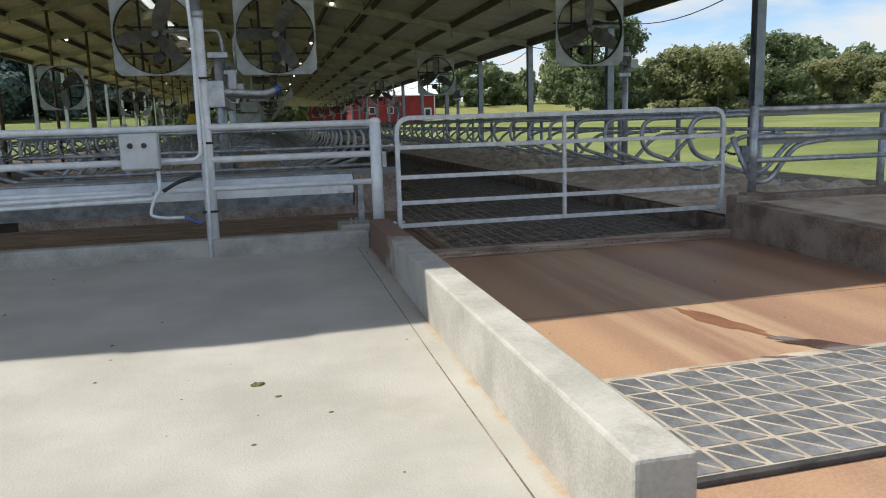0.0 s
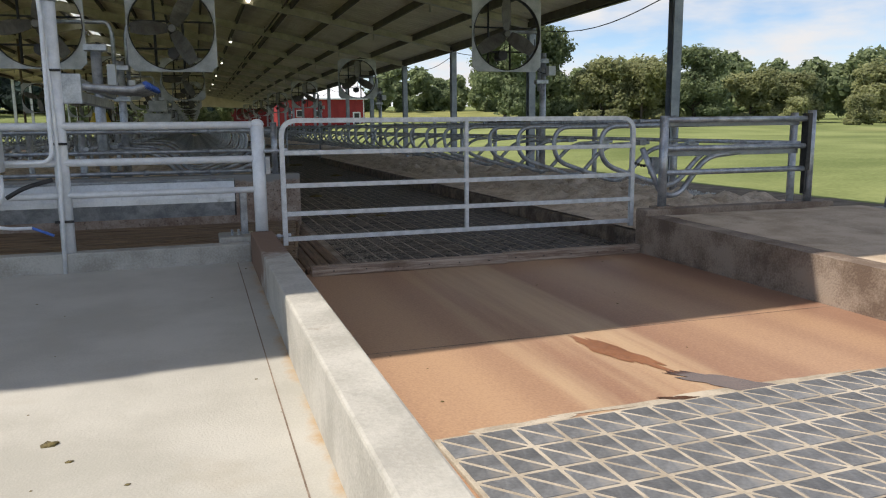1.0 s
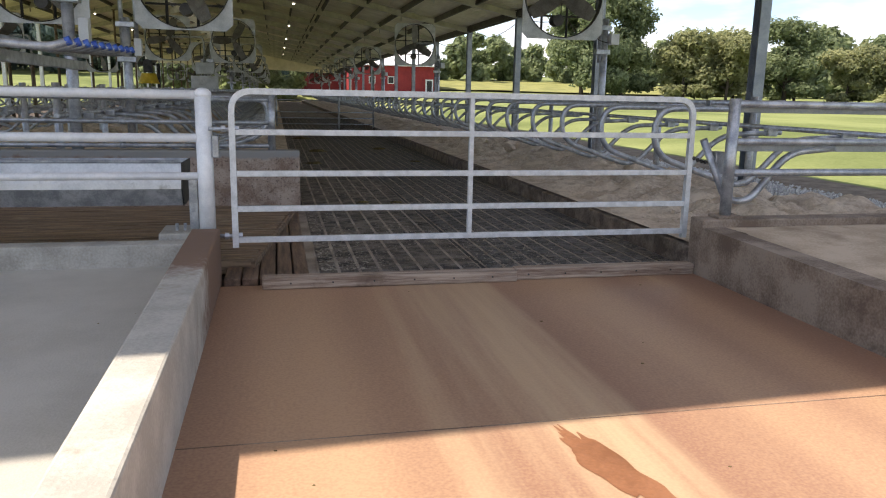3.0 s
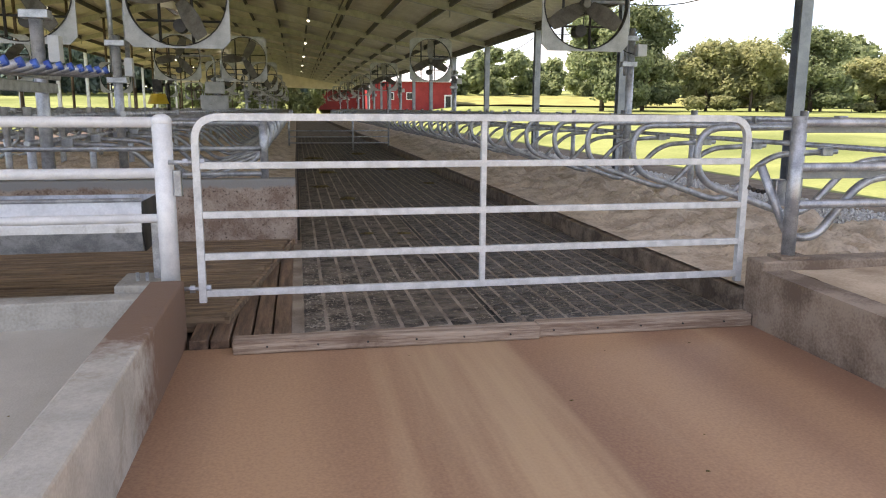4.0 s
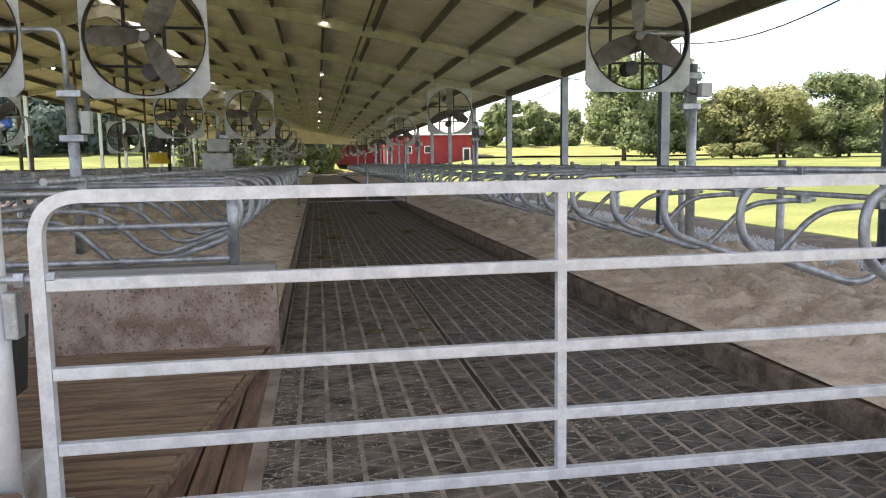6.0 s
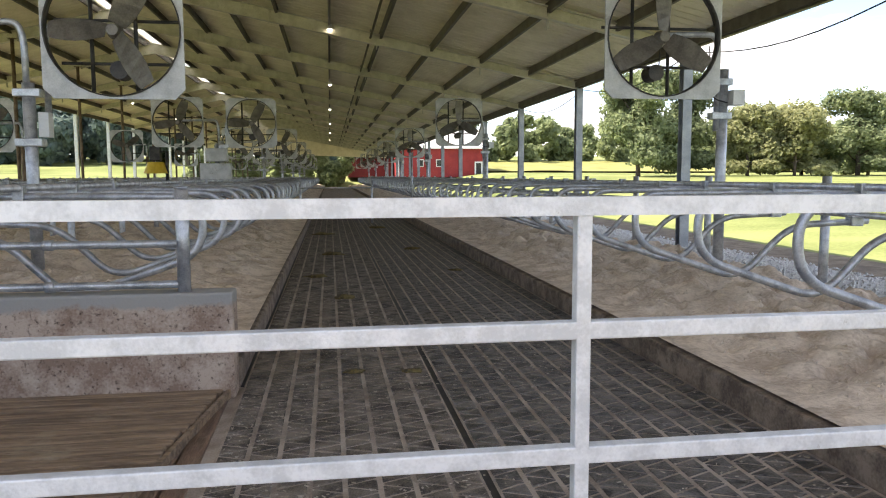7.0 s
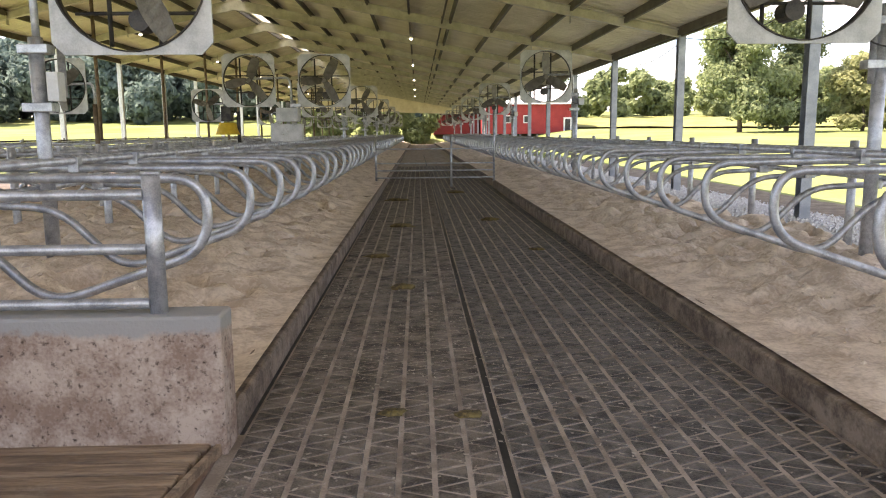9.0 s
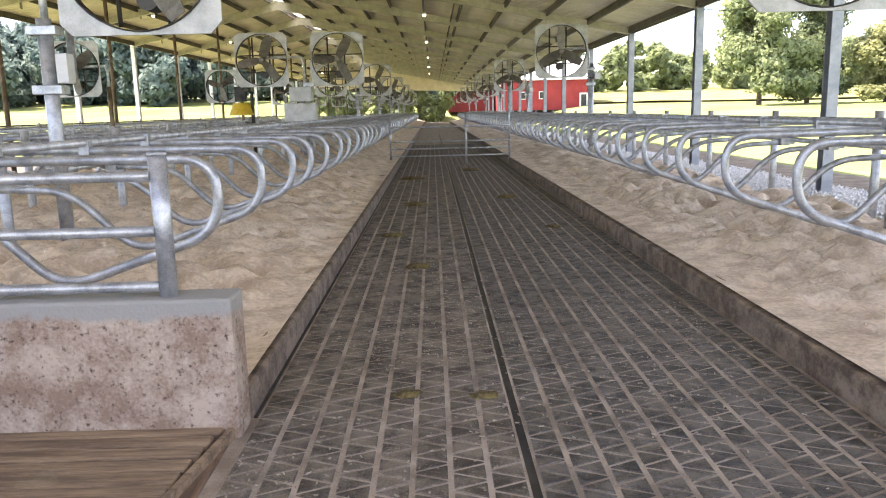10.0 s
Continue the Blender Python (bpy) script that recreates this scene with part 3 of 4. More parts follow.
sill = holder("timber_sill", "weathered split timber beam laid across the lane", "beam", "", (1.36, 8.03, -0.06))
part("beam", box(0, 1.9, -0.06, 0.07, 0, 0.085, 0.012), M_WOOD, sill)
part("beam", box(1.9, 3.41, -0.02, 0.10, 0, 0.09, 0.012), M_WOOD, sill)
for k in range(11):
    bm = bmesh.new()
    bmesh.ops.create_cone(bm, cap_ends=True, segments=8, radius1=0.007, radius2=0.006, depth=0.010, matrix=pose(0.2 + k * 0.3, -0.062 if k * 0.3 + 0.2 < 1.9 else -0.022, 0.045, 90, 0, 0))
    part("bolt", bm, M_DARK, sill, "rusted bolt head")

# ---- front rails on the pen's far side ----
post = holder("gate_post", "thick pale painted steel gate post", "post", "", (0.975, 8.36, 0.15))
part("shaft", tube([(0, 0, 0), (0, 0, 1.155)], 0.058, 18, caps=True), M_PIPE, post)
bm = bmesh.new()
bmesh.ops.create_uvsphere(bm, u_segments=18, v_segments=8, radius=0.062, matrix=pose(0, 0, 1.15) @ Matrix.Diagonal((1, 1, 0.75, 1)))
part("cap", bm, M_PIPE, post, smooth=True)
part("clamp", box(0.055, 0.10, -0.04, 0.03, 0.70, 0.86, 0.006), M_GALV, post, "galvanised hinge clamp")
fence = holder("rail_fence", "pale painted pipe rails fencing the holding pen", "fence", "", (0, 8.36, 0))
for z, r in ((1.295, 0.032), (0.99, 0.032), (0.715, 0.028)):
    part("rail", tube([(-9.0, 0, z), (0.93, 0, z)], r, 12), M_PIPE, fence)
for x in (-3.4, -6.2, -8.9):
    part("post", tube([(x, 0.05, 0.14), (x, 0.05, 1.4)], 0.05, 12), M_PIPE, fence)
tall = holder("pipe_post", "tall galvanised pipe post with conduit strapped on", "post", "", (-0.645, 8.33, 0.0))
part("shaft", tube([(0, 0.05, 0.02), (0.005, 0.05, 2.33)], 0.058, 16), M_PIPE, tall)
part("collar", tube([(0.005, 0.05, 2.30), (0.005, 0.05, 2.36)], 0.066, 16), M_GALV, tall)
part("mast", tube([(0.0, 0.06, 2.33), (-0.01, 0.06, 4.9)], 0.045, 12), M_GALV, tall, "narrower mast rising out of the post")
part("conduit", tube(fillet([(-0.03, -0.045, 0.0), (-0.005, -0.035, 1.0), (-0.02, -0.035, 1.6), (-0.06, -0.03, 2.6), (-0.10, -0.02, 4.6)], 0.2), 0.017, 8), M_PIPE, tall, "thin grey conduit pipe")
for z in (0.5, 1.15, 1.75):
    part("strap", tube([(-0.075, -0.03, z), (0.07, -0.03, z)], 0.012, 6), M_DARK, tall)
bx = holder("control_box", "light grey electric control box with two dark knobs", "control box", "", (-1.222, 8.28, 1.095))
part("case", box(-0.165, 0.165, -0.09, 0.07, -0.165, 0.165, 0.012), M_BOX, bx)
part("lid", box(-0.155, 0.155, -0.102, -0.088, -0.155, 0.155, 0.006), M_BOX, bx)
for x in (-0.07, 0.05):
    bm = bmesh.new()
    bmesh.ops.create_cone(bm, cap_ends=True, segments=14, radius1=0.026, radius2=0.021, depth=0.035, matrix=pose(x, -0.118, 0.055, 90, 0, 0))
    part("knob", bm, M_DARK, bx, "dark rotary knob")
conduit = holder("conduit_run", "grey plastic conduit from the control box to the post", "conduit", "", (0, 8.26, 0))
part("pipe", tube(fillet([(-1.04, 0, 1.0), (-0.75, 0, 1.0), (-0.69, 0, 1.05), (-0.68, 0, 2.2)], 0.07), 0.018, 8), M_PIPE, conduit)
part("pipe", tube(fillet([(-1.08, 0, 0.91), (-1.08, 0, 0.72), (-1.14, 0, 0.65), (-2.6, 0, 0.62), (-6, 0, 0.6)], 0.08), 0.018, 8), M_PIPE, conduit)
part("pipe", tube(fillet([(-1.16, 0.03, 0.70), (-2.6, 0.03, 0.675), (-6, 0.03, 0.66)], 0.08), 0.022, 8), M_PIPE, conduit)
hose = holder("hose", "black flexible hose with a blue tip hanging from the rails", "hose", "", (0, 8.22, 0))
part("tube", tube(fillet([(-1.10, 0, 0.72), (-1.16, 0, 0.58), (-1.18, 0, 0.50), (-1.05, 0, 0.47), (-0.88, 0, 0.47)], 0.09), 0.014, 8), M_PIPE, hose)
part("tip", tube([(-0.88, 0, 0.47), (-0.72, -0.01, 0.40)], 0.012, 8), M_BLUE, hose, "blue hose tip")
part("tube", tube(fillet([(-1.05, 0.02, 0.72), (-0.92, 0.02, 0.80), (-0.70, 0.03, 0.86)], 0.09), 0.018, 8), M_CABLE, hose)

trough = holder("water_trough", "long sheet-metal tipping water trough behind the rails", "trough", "", (0, 8.75, 0))
part("front", prism([(-0.10, 0.585), (-0.10, 0.63), (-0.05, 0.78), (-0.04, 0.78), (-0.085, 0.63), (-0.085, 0.585)], -9.0, 0.765, axis="x"), M_TROUGH, trough)
part("shell", prism([(-0.085, 0.585), (-0.03, 0.45), (0.42, 0.45), (0.50, 0.77), (0.485, 0.77), (0.41, 0.465), (-0.02, 0.465), (-0.07, 0.59)], -9.0, 0.76, axis="x"), M_GALV, trough)
part("rim", tube([(-9.0, -0.05, 0.79), (0.765, -0.05, 0.79)], 0.014, 8), M_GALV, trough)
part("end_plate", prism([(-0.10, 0.585), (-0.03, 0.45), (0.42, 0.45), (0.50, 0.77), (-0.05, 0.78)], 0.765, 0.775, axis="x"), M_DARK, trough)
part("pivot_post", box(0.81, 0.875, -0.04, 0.04, 0.26, 0.66, 0.006), M_GALV, trough)
part("footing", box(0.60, 0.93, -0.24, 0.16, -0.1, 0.265, 0.012), M_WALL, trough, "square concrete footing block")
for x in (0.72, 0.78):
    bm = bmesh.new()
    bmesh.ops.create_cone(bm, cap_ends=True, segments=8, radius1=0.012, radius2=0.012, depth=0.06, matrix=pose(x, -0.1, 0.29))
    part("bolt", bm, M_GALV, trough)

rack = holder("pipe_rack", "row of grey curved pipe arms with blue tips on a bracket", "pipe rack", "", (-0.52, 8.4, 1.6))
part("beam", box(-0.04, 0.04, 0.0, 3.15, -0.09, 0.0, 0.006), M_GALV, rack)
part("beam", box(0.02, 0.07, 0.0, 3.15, 0.03, 0.10, 0.006), M_GALV, rack)
part("bracket", box(-0.10, 0.08, -0.03, 0.05, -0.12, 0.13, 0.008), M_GALV, rack)
for k in range(10):
    y = 0.2 + 0.28 * k
    z = 0.01 + 0.007 * k
    arm = part("arm", tube(fillet([(-0.02, y - 0.10, z + 0.03), (0.22, y - 0.06, z + 0.01), (0.46, y, z), (0.58, y + 0.02, z + 0.045)], 0.12), 0.031, 10), M_GALV, rack)
    part("tip", tube([(0.555, y + 0.018, z + 0.036), (0.592, y + 0.021, z + 0.05)], 0.0325, 12), M_BLUE, arm, "blue plastic end cap")

# ---- stub wall posts and rails ----
stall_fence = holder("stall_end_fence", "galvanised pipe fence on the stall bed's end wall", "fence", "", (0, 11.57, 0.665))
part("post", tube([(1.43, 0, 0), (1.43, 0, 0.66)], 0.042, 14), M_GALV, stall_fence)
part("post_cap", tube([(1.43, 0, 0.655), (1.43, 0, 0.672)], 0.044, 14), M_GALV, stall_fence)
for z in (0.05, 0.31, 0.565):
    part("rail", tube([(-3.2, -0.02, z), (1.40, -0.02, z)], 0.026, 10), M_GALV, stall_fence)
    for x in (0.6, -0.2):
        part("clamp", tube([(x, -0.02, z), (x + 0.06, -0.02, z)], 0.034, 10), M_GALV, stall_fence)
for y in (11.62, 14.9):
    p = holder("fan_post", "galvanised round fan post standing in the stall row", "post", "fan posts", (-0.65, y, 0.3))
    part("shaft", tube([(0, 0, 0), (0, 0, 2.05 if y > 12 else 1.95)], 0.062, 14), M_GALV, p)
    for z in (1.45, 1.95):
        part("clamp", box(-0.13, 0.13, -0.08, 0.08, z - 0.04, z + 0.04, 0.008), M_GALV, p)
    part("switch_box", box(0.12, 0.22, -0.12, 0.02, 1.5, 1.75, 0.006), M_BOX, p)

# ---- fans ----
def blade_mesh(size):
    bm = bmesh.new()
    rows = []
    for i in range(7):
        s = i / 6
        r = size * (0.05 + 0.405 * s)
        w, tw = size * (0.045 + 0.055 * math.sin(math.pi * min(1, s * 0.75 + 0.15))), radians(38 - 20 * s)
        rows.append([bm.verts.new((q * w * math.cos(tw), q * w * math.sin(tw) + o, r)) for q, o in ((-1, -0.004), (1, -0.004), (1, 0.004), (-1, 0.004))])
    for a, b in zip(rows, rows[1:]):
        for k in range(4):
            bm.faces.new((a[k], a[(k + 1) % 4], b[(k + 1) % 4], b[k]))
    bm.faces.new(rows[0])
    bm.faces.new(rows[-1])
    bmesh.ops.recalc_face_normals(bm, faces=bm.faces[:])
    return bm


def panel_fan(size, arm_dx, turn, group):
    """A square panel with a round opening, its blades, guard and motor; the gooseneck arm goes to a post arm_dx to the side."""
    h = holder("panel_fan", "grey square panel fan with three blades on a bent pipe arm", "fan", group)
    n, r = 40, size * 0.475
    bm = bmesh.new()
    inner = [(r * math.cos(2 * math.pi * (i + 0.5) / n), r * math.sin(2 * math.pi * (i + 0.5) / n)) for i in range(n)]
    outer = [(a * size / 2 / max(abs(a), abs(b)), b * size / 2 / max(abs(a), abs(b))) for a, b in inner]
    f0, f1 = [bm.verts.new((a, 0, b)) for a, b in inner], [bm.verts.new((a, 0, b)) for a, b in outer]
    b0, b1 = [bm.verts.new((a, 0.012, b)) for a, b in inner], [bm.verts.new((a, 0.03, b)) for a, b in outer]
    for i in range(n):
        j = (i + 1) % n
        for q in ((f0[i], f0[j], f1[j], f1[i]), (f1[i], f1[j], b1[j], b1[i]), (b0[j], b0[i], b1[i], b1[j])):
            bm.faces.new(q)
    bmesh.ops.recalc_face_normals(bm, faces=bm.faces[:])
    part("panel", bm, M_FAN, h)
    bm = bmesh.new()
    rings = [[bm.verts.new((k * a, y, k * b)) for a, b in inner] for y, k in ((-0.02, 1.0), (0.09, 1.0), (0.09, 1.02), (-0.02, 1.02))]
    for a, b in zip(rings, rings[1:] + rings[:1]):
        for i in range(n):
            f = bm.faces.new((a[i], a[(i + 1) % n], b[(i + 1) % n], b[i]))
            f.smooth = True
    part("shroud", bm, M_DARK, h)
    for k in range(3):
        b = part("blade", blade_mesh(size), M_BLADE, h)
        b.matrix_basis = pose(0, 0.03, 0, 0, turn + 120 * k, 0)
    bm = bmesh.new()
    bmesh.ops.create_cone(bm, cap_ends=True, segments=14, radius1=0.085, radius2=0.06, depth=0.14, matrix=pose(0, 0.04, 0, 90, 0, 0))
    part("hub", bm, M_BLADE, h)
    for x in (-0.2 * size, 0.12 * size):
        zz = math.sqrt(r * r - x * x)
        part("support_bar", tube([(x, 0.26, -zz), (x, 0.26, zz)], 0.022, 6), M_DARK, h)
    for z in (-0.22 * size, 0.10 * size):
        xx = math.sqrt(r * r - z * z)
        part("support_bar", tube([(-xx, 0.27, z), (xx, 0.27, z)], 0.018, 6), M_DARK, h)
    bm = bmesh.new()
    bmesh.ops.create_cone(bm, cap_ends=True, segments=14, radius1=0.095, radius2=0.095, depth=0.22, matrix=pose(0.0, 0.30, -0.27 * size, 90, 0, 0))
    motor = part("motor", bm, M_DARK, h)
    part("belt", tube([(0.03, 0.2, -0.27 * size), (0.05, 0.2, 0)], 0.008, 5), M_CABLE, motor)
    part("arm", tube(fillet([(0.05, 0.22, 0.06), (arm_dx * 0.95, 0.22, 0.08), (arm_dx, 0.22, -0.1), (arm_dx, 0.22, -1.05)], 0.17), 0.034, 10), M_GALV, h, "bent galvanised pipe arm")
    return h


FAN_Y = [14.91 + 13.86 * k for k in range(7)]
for dx, fx, fz, turn, group in ((-0.73, 0.185, 2.90, 30, "fans over the inner stalls"), (1.08, -1.83, 2.92, 20, "fans over the second stalls"), (0.78, 6.17, 2.97, 0, "fans over the outer stalls"), (0.8, -6.5, 2.75, 50, "fans over the far stalls")):
    first = panel_fan(1.40, dx, turn, group)
    first.location = (fx, FAN_Y[0], fz)
    if fx < -5:
        first.location.y = 28.0
    for k in range(1, 7):
        copy_thing(first, pose(fx, first.location.y + 13.86 * k, fz))
for k in range(7):
    y = 15.15 + 13.86 * k
    p = holder("fan_post", "galvanised round fan post beside the outer stalls", "post", "fan posts", (7.04, y, -0.1))
    part("shaft", tube([(0, 0, 0), (0, 0, 2.75)], 0.062, 12), M_GALV, p)
    for z in (2.2, 2.6):
        part("clamp", box(-0.16, 0.09, -0.07, 0.07, z - 0.04, z + 0.04, 0.006), M_GALV, p)
    part("switch_box", box(0.06, 0.21, -0.14, 0.0, 2.32, 2.5, 0.006), M_BOX, p)
    part("cable", tube(fillet([(0.02, -0.08, 2.35), (-0.2, -0.1, 2.4), (-0.25, -0.12, 3.0)], 0.1), 0.008, 5), M_CABLE, p)
for k in range(1, 7):
    y = 14.9 + 13.86 * k
    p = holder("fan_post", "galvanised round fan post standing in the stall row", "post", "fan posts", (-0.65, y, 0.2))
    part("shaft", tube([(0, 0, 0), (0, 0, 2.2)], 0.07, 10), M_GALV, p)
    for z in (1.5, 2.05):
        part("clamp", box(-0.2, 0.2, -0.085, 0.085, z - 0.045, z + 0.045), M_GALV, p)
    p = holder("fan_post", "dark round fan post in the far stall row", "post", "fan posts", (-5.7, 28.2 + 13.86 * (k - 1), -0.1))
    part("shaft", tube([(0, 0, 0), (0, 0, 2.4)], 0.06, 10), M_RUSTY, p)

# ---- stalls ----
PROFILE = [(2.25, 1.26), (0.0, 1.24), (0.0, 0.80), (1.0, 0.46), (1.48, 0.95), (2.25, 0.985)]


def divider(s, x, y, group, lean=0.0):
    h = holder("stall_divider", "bent galvanised pipe loop dividing two cow stalls", "stall divider", group, (x, y, 0))
    part("loop", tube(fillet([(s * a, lean * a, b) for a, b in PROFILE], 0.22, 7), 0.031, 10), M_GALV, h)
    part("clamp", box(s * 2.12 - 0.06, s * 2.12 + 0.06, -0.05, 0.05, 0.94, 1.03, 0.006), M_GALV, h)
    part("clamp", box(s * 1.32 - 0.04, s * 1.32 + 0.04, -0.04, 0.04, 1.22, 1.34, 0.006), M_GALV, h)
    return h


rng = random.Random(8)
for s, x, y0, n, group in ((1, 5.04, 9.35, 60, "dividers of the outer stall row"), (-1, 1.38, 12.66, 56, "dividers of the inner stall row"), (1, -4.2, 12.72, 40, "dividers of the second stall row"), (-1, -6.9, 14.0, 36, "dividers of the third stall row")):
    first = divider(s, x, y0, group)
    for k in range(1, n):
        copy_thing(first, pose(x + rng.uniform(-0.025, 0.025), y0 + k * STALL + rng.uniform(-0.02, 0.02), rng.uniform(-0.012, 0.012), 0, rng.uniform(-0.4, 0.4), rng.uniform(-1.2, 1.2)))
rail_mesh = [(6.36, 8.5, 1.30, 0.030), (7.16, 8.5, 1.29, 0.026), (7.24, 8.5, 1.02, 0.030), (0.06, 11.7, 1.315, 0.030), (-0.76, 11.7, 1.29, 0.026), (-0.86, 11.7, 1.02, 0.03), (-2.9, 11.7, 1.30, 0.03), (-2.1, 11.7, 1.02, 0.03), (-8.2, 13.0, 1.3, 0.03), (-9.2, 13.0, 1.02, 0.03)]
for x, y, z, r in rail_mesh:
    tagged(part("neck_rail", tube([(x, y, z), (x, 85, z)], r, 10), M_GALV), "long galvanised rail clamped along the stall dividers", "rail", "neck rails")
for x, y0, n in ((7.32, 8.75, 30), (-0.95, 12.1, 28), (-2.0, 12.1, 24), (-9.3, 14.6, 22)):
    first = tagged(part("stall_post", tube([(0, 0, -0.1), (0, 0, 1.38)], 0.045, 12), M_GALV), "short galvanised post holding the stall rails", "post", "stall posts")
    first.location = (x, y0, 0)
    for k in range(1, n):
        copy_thing(first, pose(x, y0 + 2.4 * k, 0))

# pipe gate across the alley, far inside
far_gate = holder("pipe_gate", "thin galvanised pipe gate closed across the far alley", "gate", "", (0, 29.2, 0))
for x, z0, z1 in ((4.80, 0.1, 2.1), (3.60, -0.02, 1.4), (1.50, 0.1, 1.35)):
    part("post", tube([(x, 0, z0), (x, 0, z1)], 0.032, 8), M_GALV, far_gate)
for z in (0.25, 0.45, 0.65, 1.05):
    part("rail", tube([(1.50, -0.02, z), (4.80, -0.02, z)], 0.020, 8), M_GALV, far_gate)

# far rail line at the barn's far side
side = holder("rail_fence", "dark pipe fence along the barn's far side", "fence", "", (-12.7, 0, 0))
for z in (0.7, 1.3):
    part("rail", tube([(0, 6, z), (0, 100, z)], 0.035, 6), M_DARK, side)
for k in range(28):
    part("post", tube([(0, 7 + 3.46 * k, -0.2), (0, 7 + 3.46 * k, 1.4)], 0.04, 6), M_DARK, side)

# ---- right rails ----
rr = holder("rail_fence", "galvanised pipe rails on the concrete cross wall", "fence", "", (0, 8.07, 0.395))
part("post", tube([(5.04, 0, 0), (5.04, 0, 0.95)], 0.046, 14), M_GALV, rr)
part("foot_plate", box(4.93, 5.15, -0.09, 0.07, 0.0, 0.022, 0.004), M_WALLB, rr)
end = part("post", tube([(6.93, 0, 0), (6.93, 0, 1.0)], 0.045, 14), M_GALV, rr)
part("plate", box(6.84, 6.895, -0.05, 0.05, 0.35, 0.97, 0.006), M_DARK, end, "dark steel clamp plate")
part("strap", box(6.85, 6.87, -0.03, 0.03, 0.08, 0.40, 0.004), M_DARK, end)
for z in (0.91, 0.615, 0.365):
    part("rail", tube([(5.04, -0.01, z), (6.85, -0.01, z)], 0.03, 12), M_GALV, rr)
part("bar", box(5.1, 6.82, 0.06, 0.09, 0.84, 0.91, 0.004), M_COL, rr)
part("bar", box(5.1, 6.82, 0.06, 0.09, 0.53, 0.60, 0.004), M_COL, rr)
part("loop", tube(fillet([(4.85, 0.10, 0.62), (5.1, 0.10, 0.12), (5.3, 0.08, 0.12), (5.62, 0.08, 0.52), (6.05, 0.08, 0.56)], 0.16), 0.03, 10), M_GALV, rr)
hook = holder("gate_latch_stand", "pair of dark steel latch rods beside the block", "latch", "", (7.95, 7.9, 0.30))
part("rod", tube([(0, 0, 0), (0.02, 0, 0.48)], 0.02, 8), M_DARK, hook)
part("rod", tube([(-0.05, 0, 0), (0.01, 0, 0.42)], 0.018, 8), M_GALV, hook)
part("head", box(-0.05, 0.05, -0.03, 0.03, 0.34, 0.46, 0.01), M_DARK, hook)

# ---- cross alley deck ----
deck = holder("plank_deck", "manure-worn grooved planks across the side alley", "deck", "", (0, 8.5, -0.02))
rng = random.Random(5)
for k in range(26):
    y0 = 0.02 + 0.1155 * k
    edge = 1.28 + 0.40 * (y0 / 3.0)
    part("plank", box(-9.0, edge + rng.uniform(-0.01, 0.01), y0, y0 + 0.10, -0.05, 0.06 + rng.uniform(-0.004, 0.004), 0.012), M_DECK, deck)
for k in range(5):
    x0 = 1.09 + 0.125 * k
    part("plank", box(x0, x0 + 0.112, -0.36, 3.0, -0.05, 0.008 + rng.uniform(-0.004, 0.004), 0.008), M_DECKY, deck)
part("edge_board", prism([(1.27, 0.0), (1.69, 3.0), (1.715, 3.0), (1.30, 0.0)], -0.04, 0.055, axis="z"), M_DECK, deck)

# ---- small things on the floors ----
rng = random.Random(11)
def clod(x, y, z, s, label, material_used, flat=0.45):
    bm = bmesh.new()
    bmesh.ops.create_icosphere(bm, subdivisions=2, radius=1)
    for v in bm.verts:
        k = 0.75 + 0.5 * noise.noise(v.co * 1.7 + Vector((x, y, 0)))
        v.co = Vector((v.co.x * s * k, v.co.y * s * k * 0.8, max(-0.1, v.co.z) * s * flat * k))
    ob = tagged(part("clod", bm, material_used, smooth=True), label, "clod", "clods on the floors")
    ob.location = (x, y, z)
    return ob


clod(-0.20, 4.58, 0, 0.05, "dried brown clod lying on the pale floor", M_DUNG)
clod(-0.10, 4.38, 0, 0.022, "dried brown clod lying on the pale floor", M_DUNG)
for k in range(46):
    x, y = rng.uniform(-2.6, 0.8), rng.uniform(2.4, 8.0)
    clod(x, y, slab_z(y), rng.uniform(0.005, 0.016), "small dried crumb on the pale floor", M_DUNG)
for k in range(10):
    clod(rng.uniform(1.4, 4.5), rng.uniform(4.6, 7.8), -0.06, rng.uniform(0.006, 0.014), "small stone on the clay-stained floor", M_DUNG)
for x, y, s in ((2.52, 11.95, 0.10), (2.93, 11.9, 0.10), (2.5, 15.3, 0.16), (2.15, 17.2, 0.2), (3.9, 21, 0.22), (2.4, 20.2, 0.25), (4.2, 17.6, 0.13), (2.2, 25, 0.3), (3.6, 27, 0.3)):
    clod(x, y, -0.006, s, "flattened dung pat on the alley mat", M_DUNG, 0.25)


def patch(name, cx, cy, rx, ry, z, mat, label, category, seed, turn=0.0):
    """A thin irregular patch lying on a floor."""
    bm = bmesh.new()
    pts = []
    for i in range(96):
        a = 2 * math.pi * i / 96
        k = 1 + 0.6 * noise.noise((math.cos(a) * 1.6 + seed, math.sin(a) * 1.6, seed)) + 0.3 * noise.noise((math.cos(a) * 4 + seed, math.sin(a) * 5, seed))
        u, v = rx * k * math.cos(a), ry * k * math.sin(a)
        pts.append(bm.verts.new((cx + u * math.cos(turn) - v * math.sin(turn), cy + u * math.sin(turn) + v * math.cos(turn), z)))
    bm.faces.new(pts)
    return tagged(part(name, bm, mat), label, category, kind="structure")


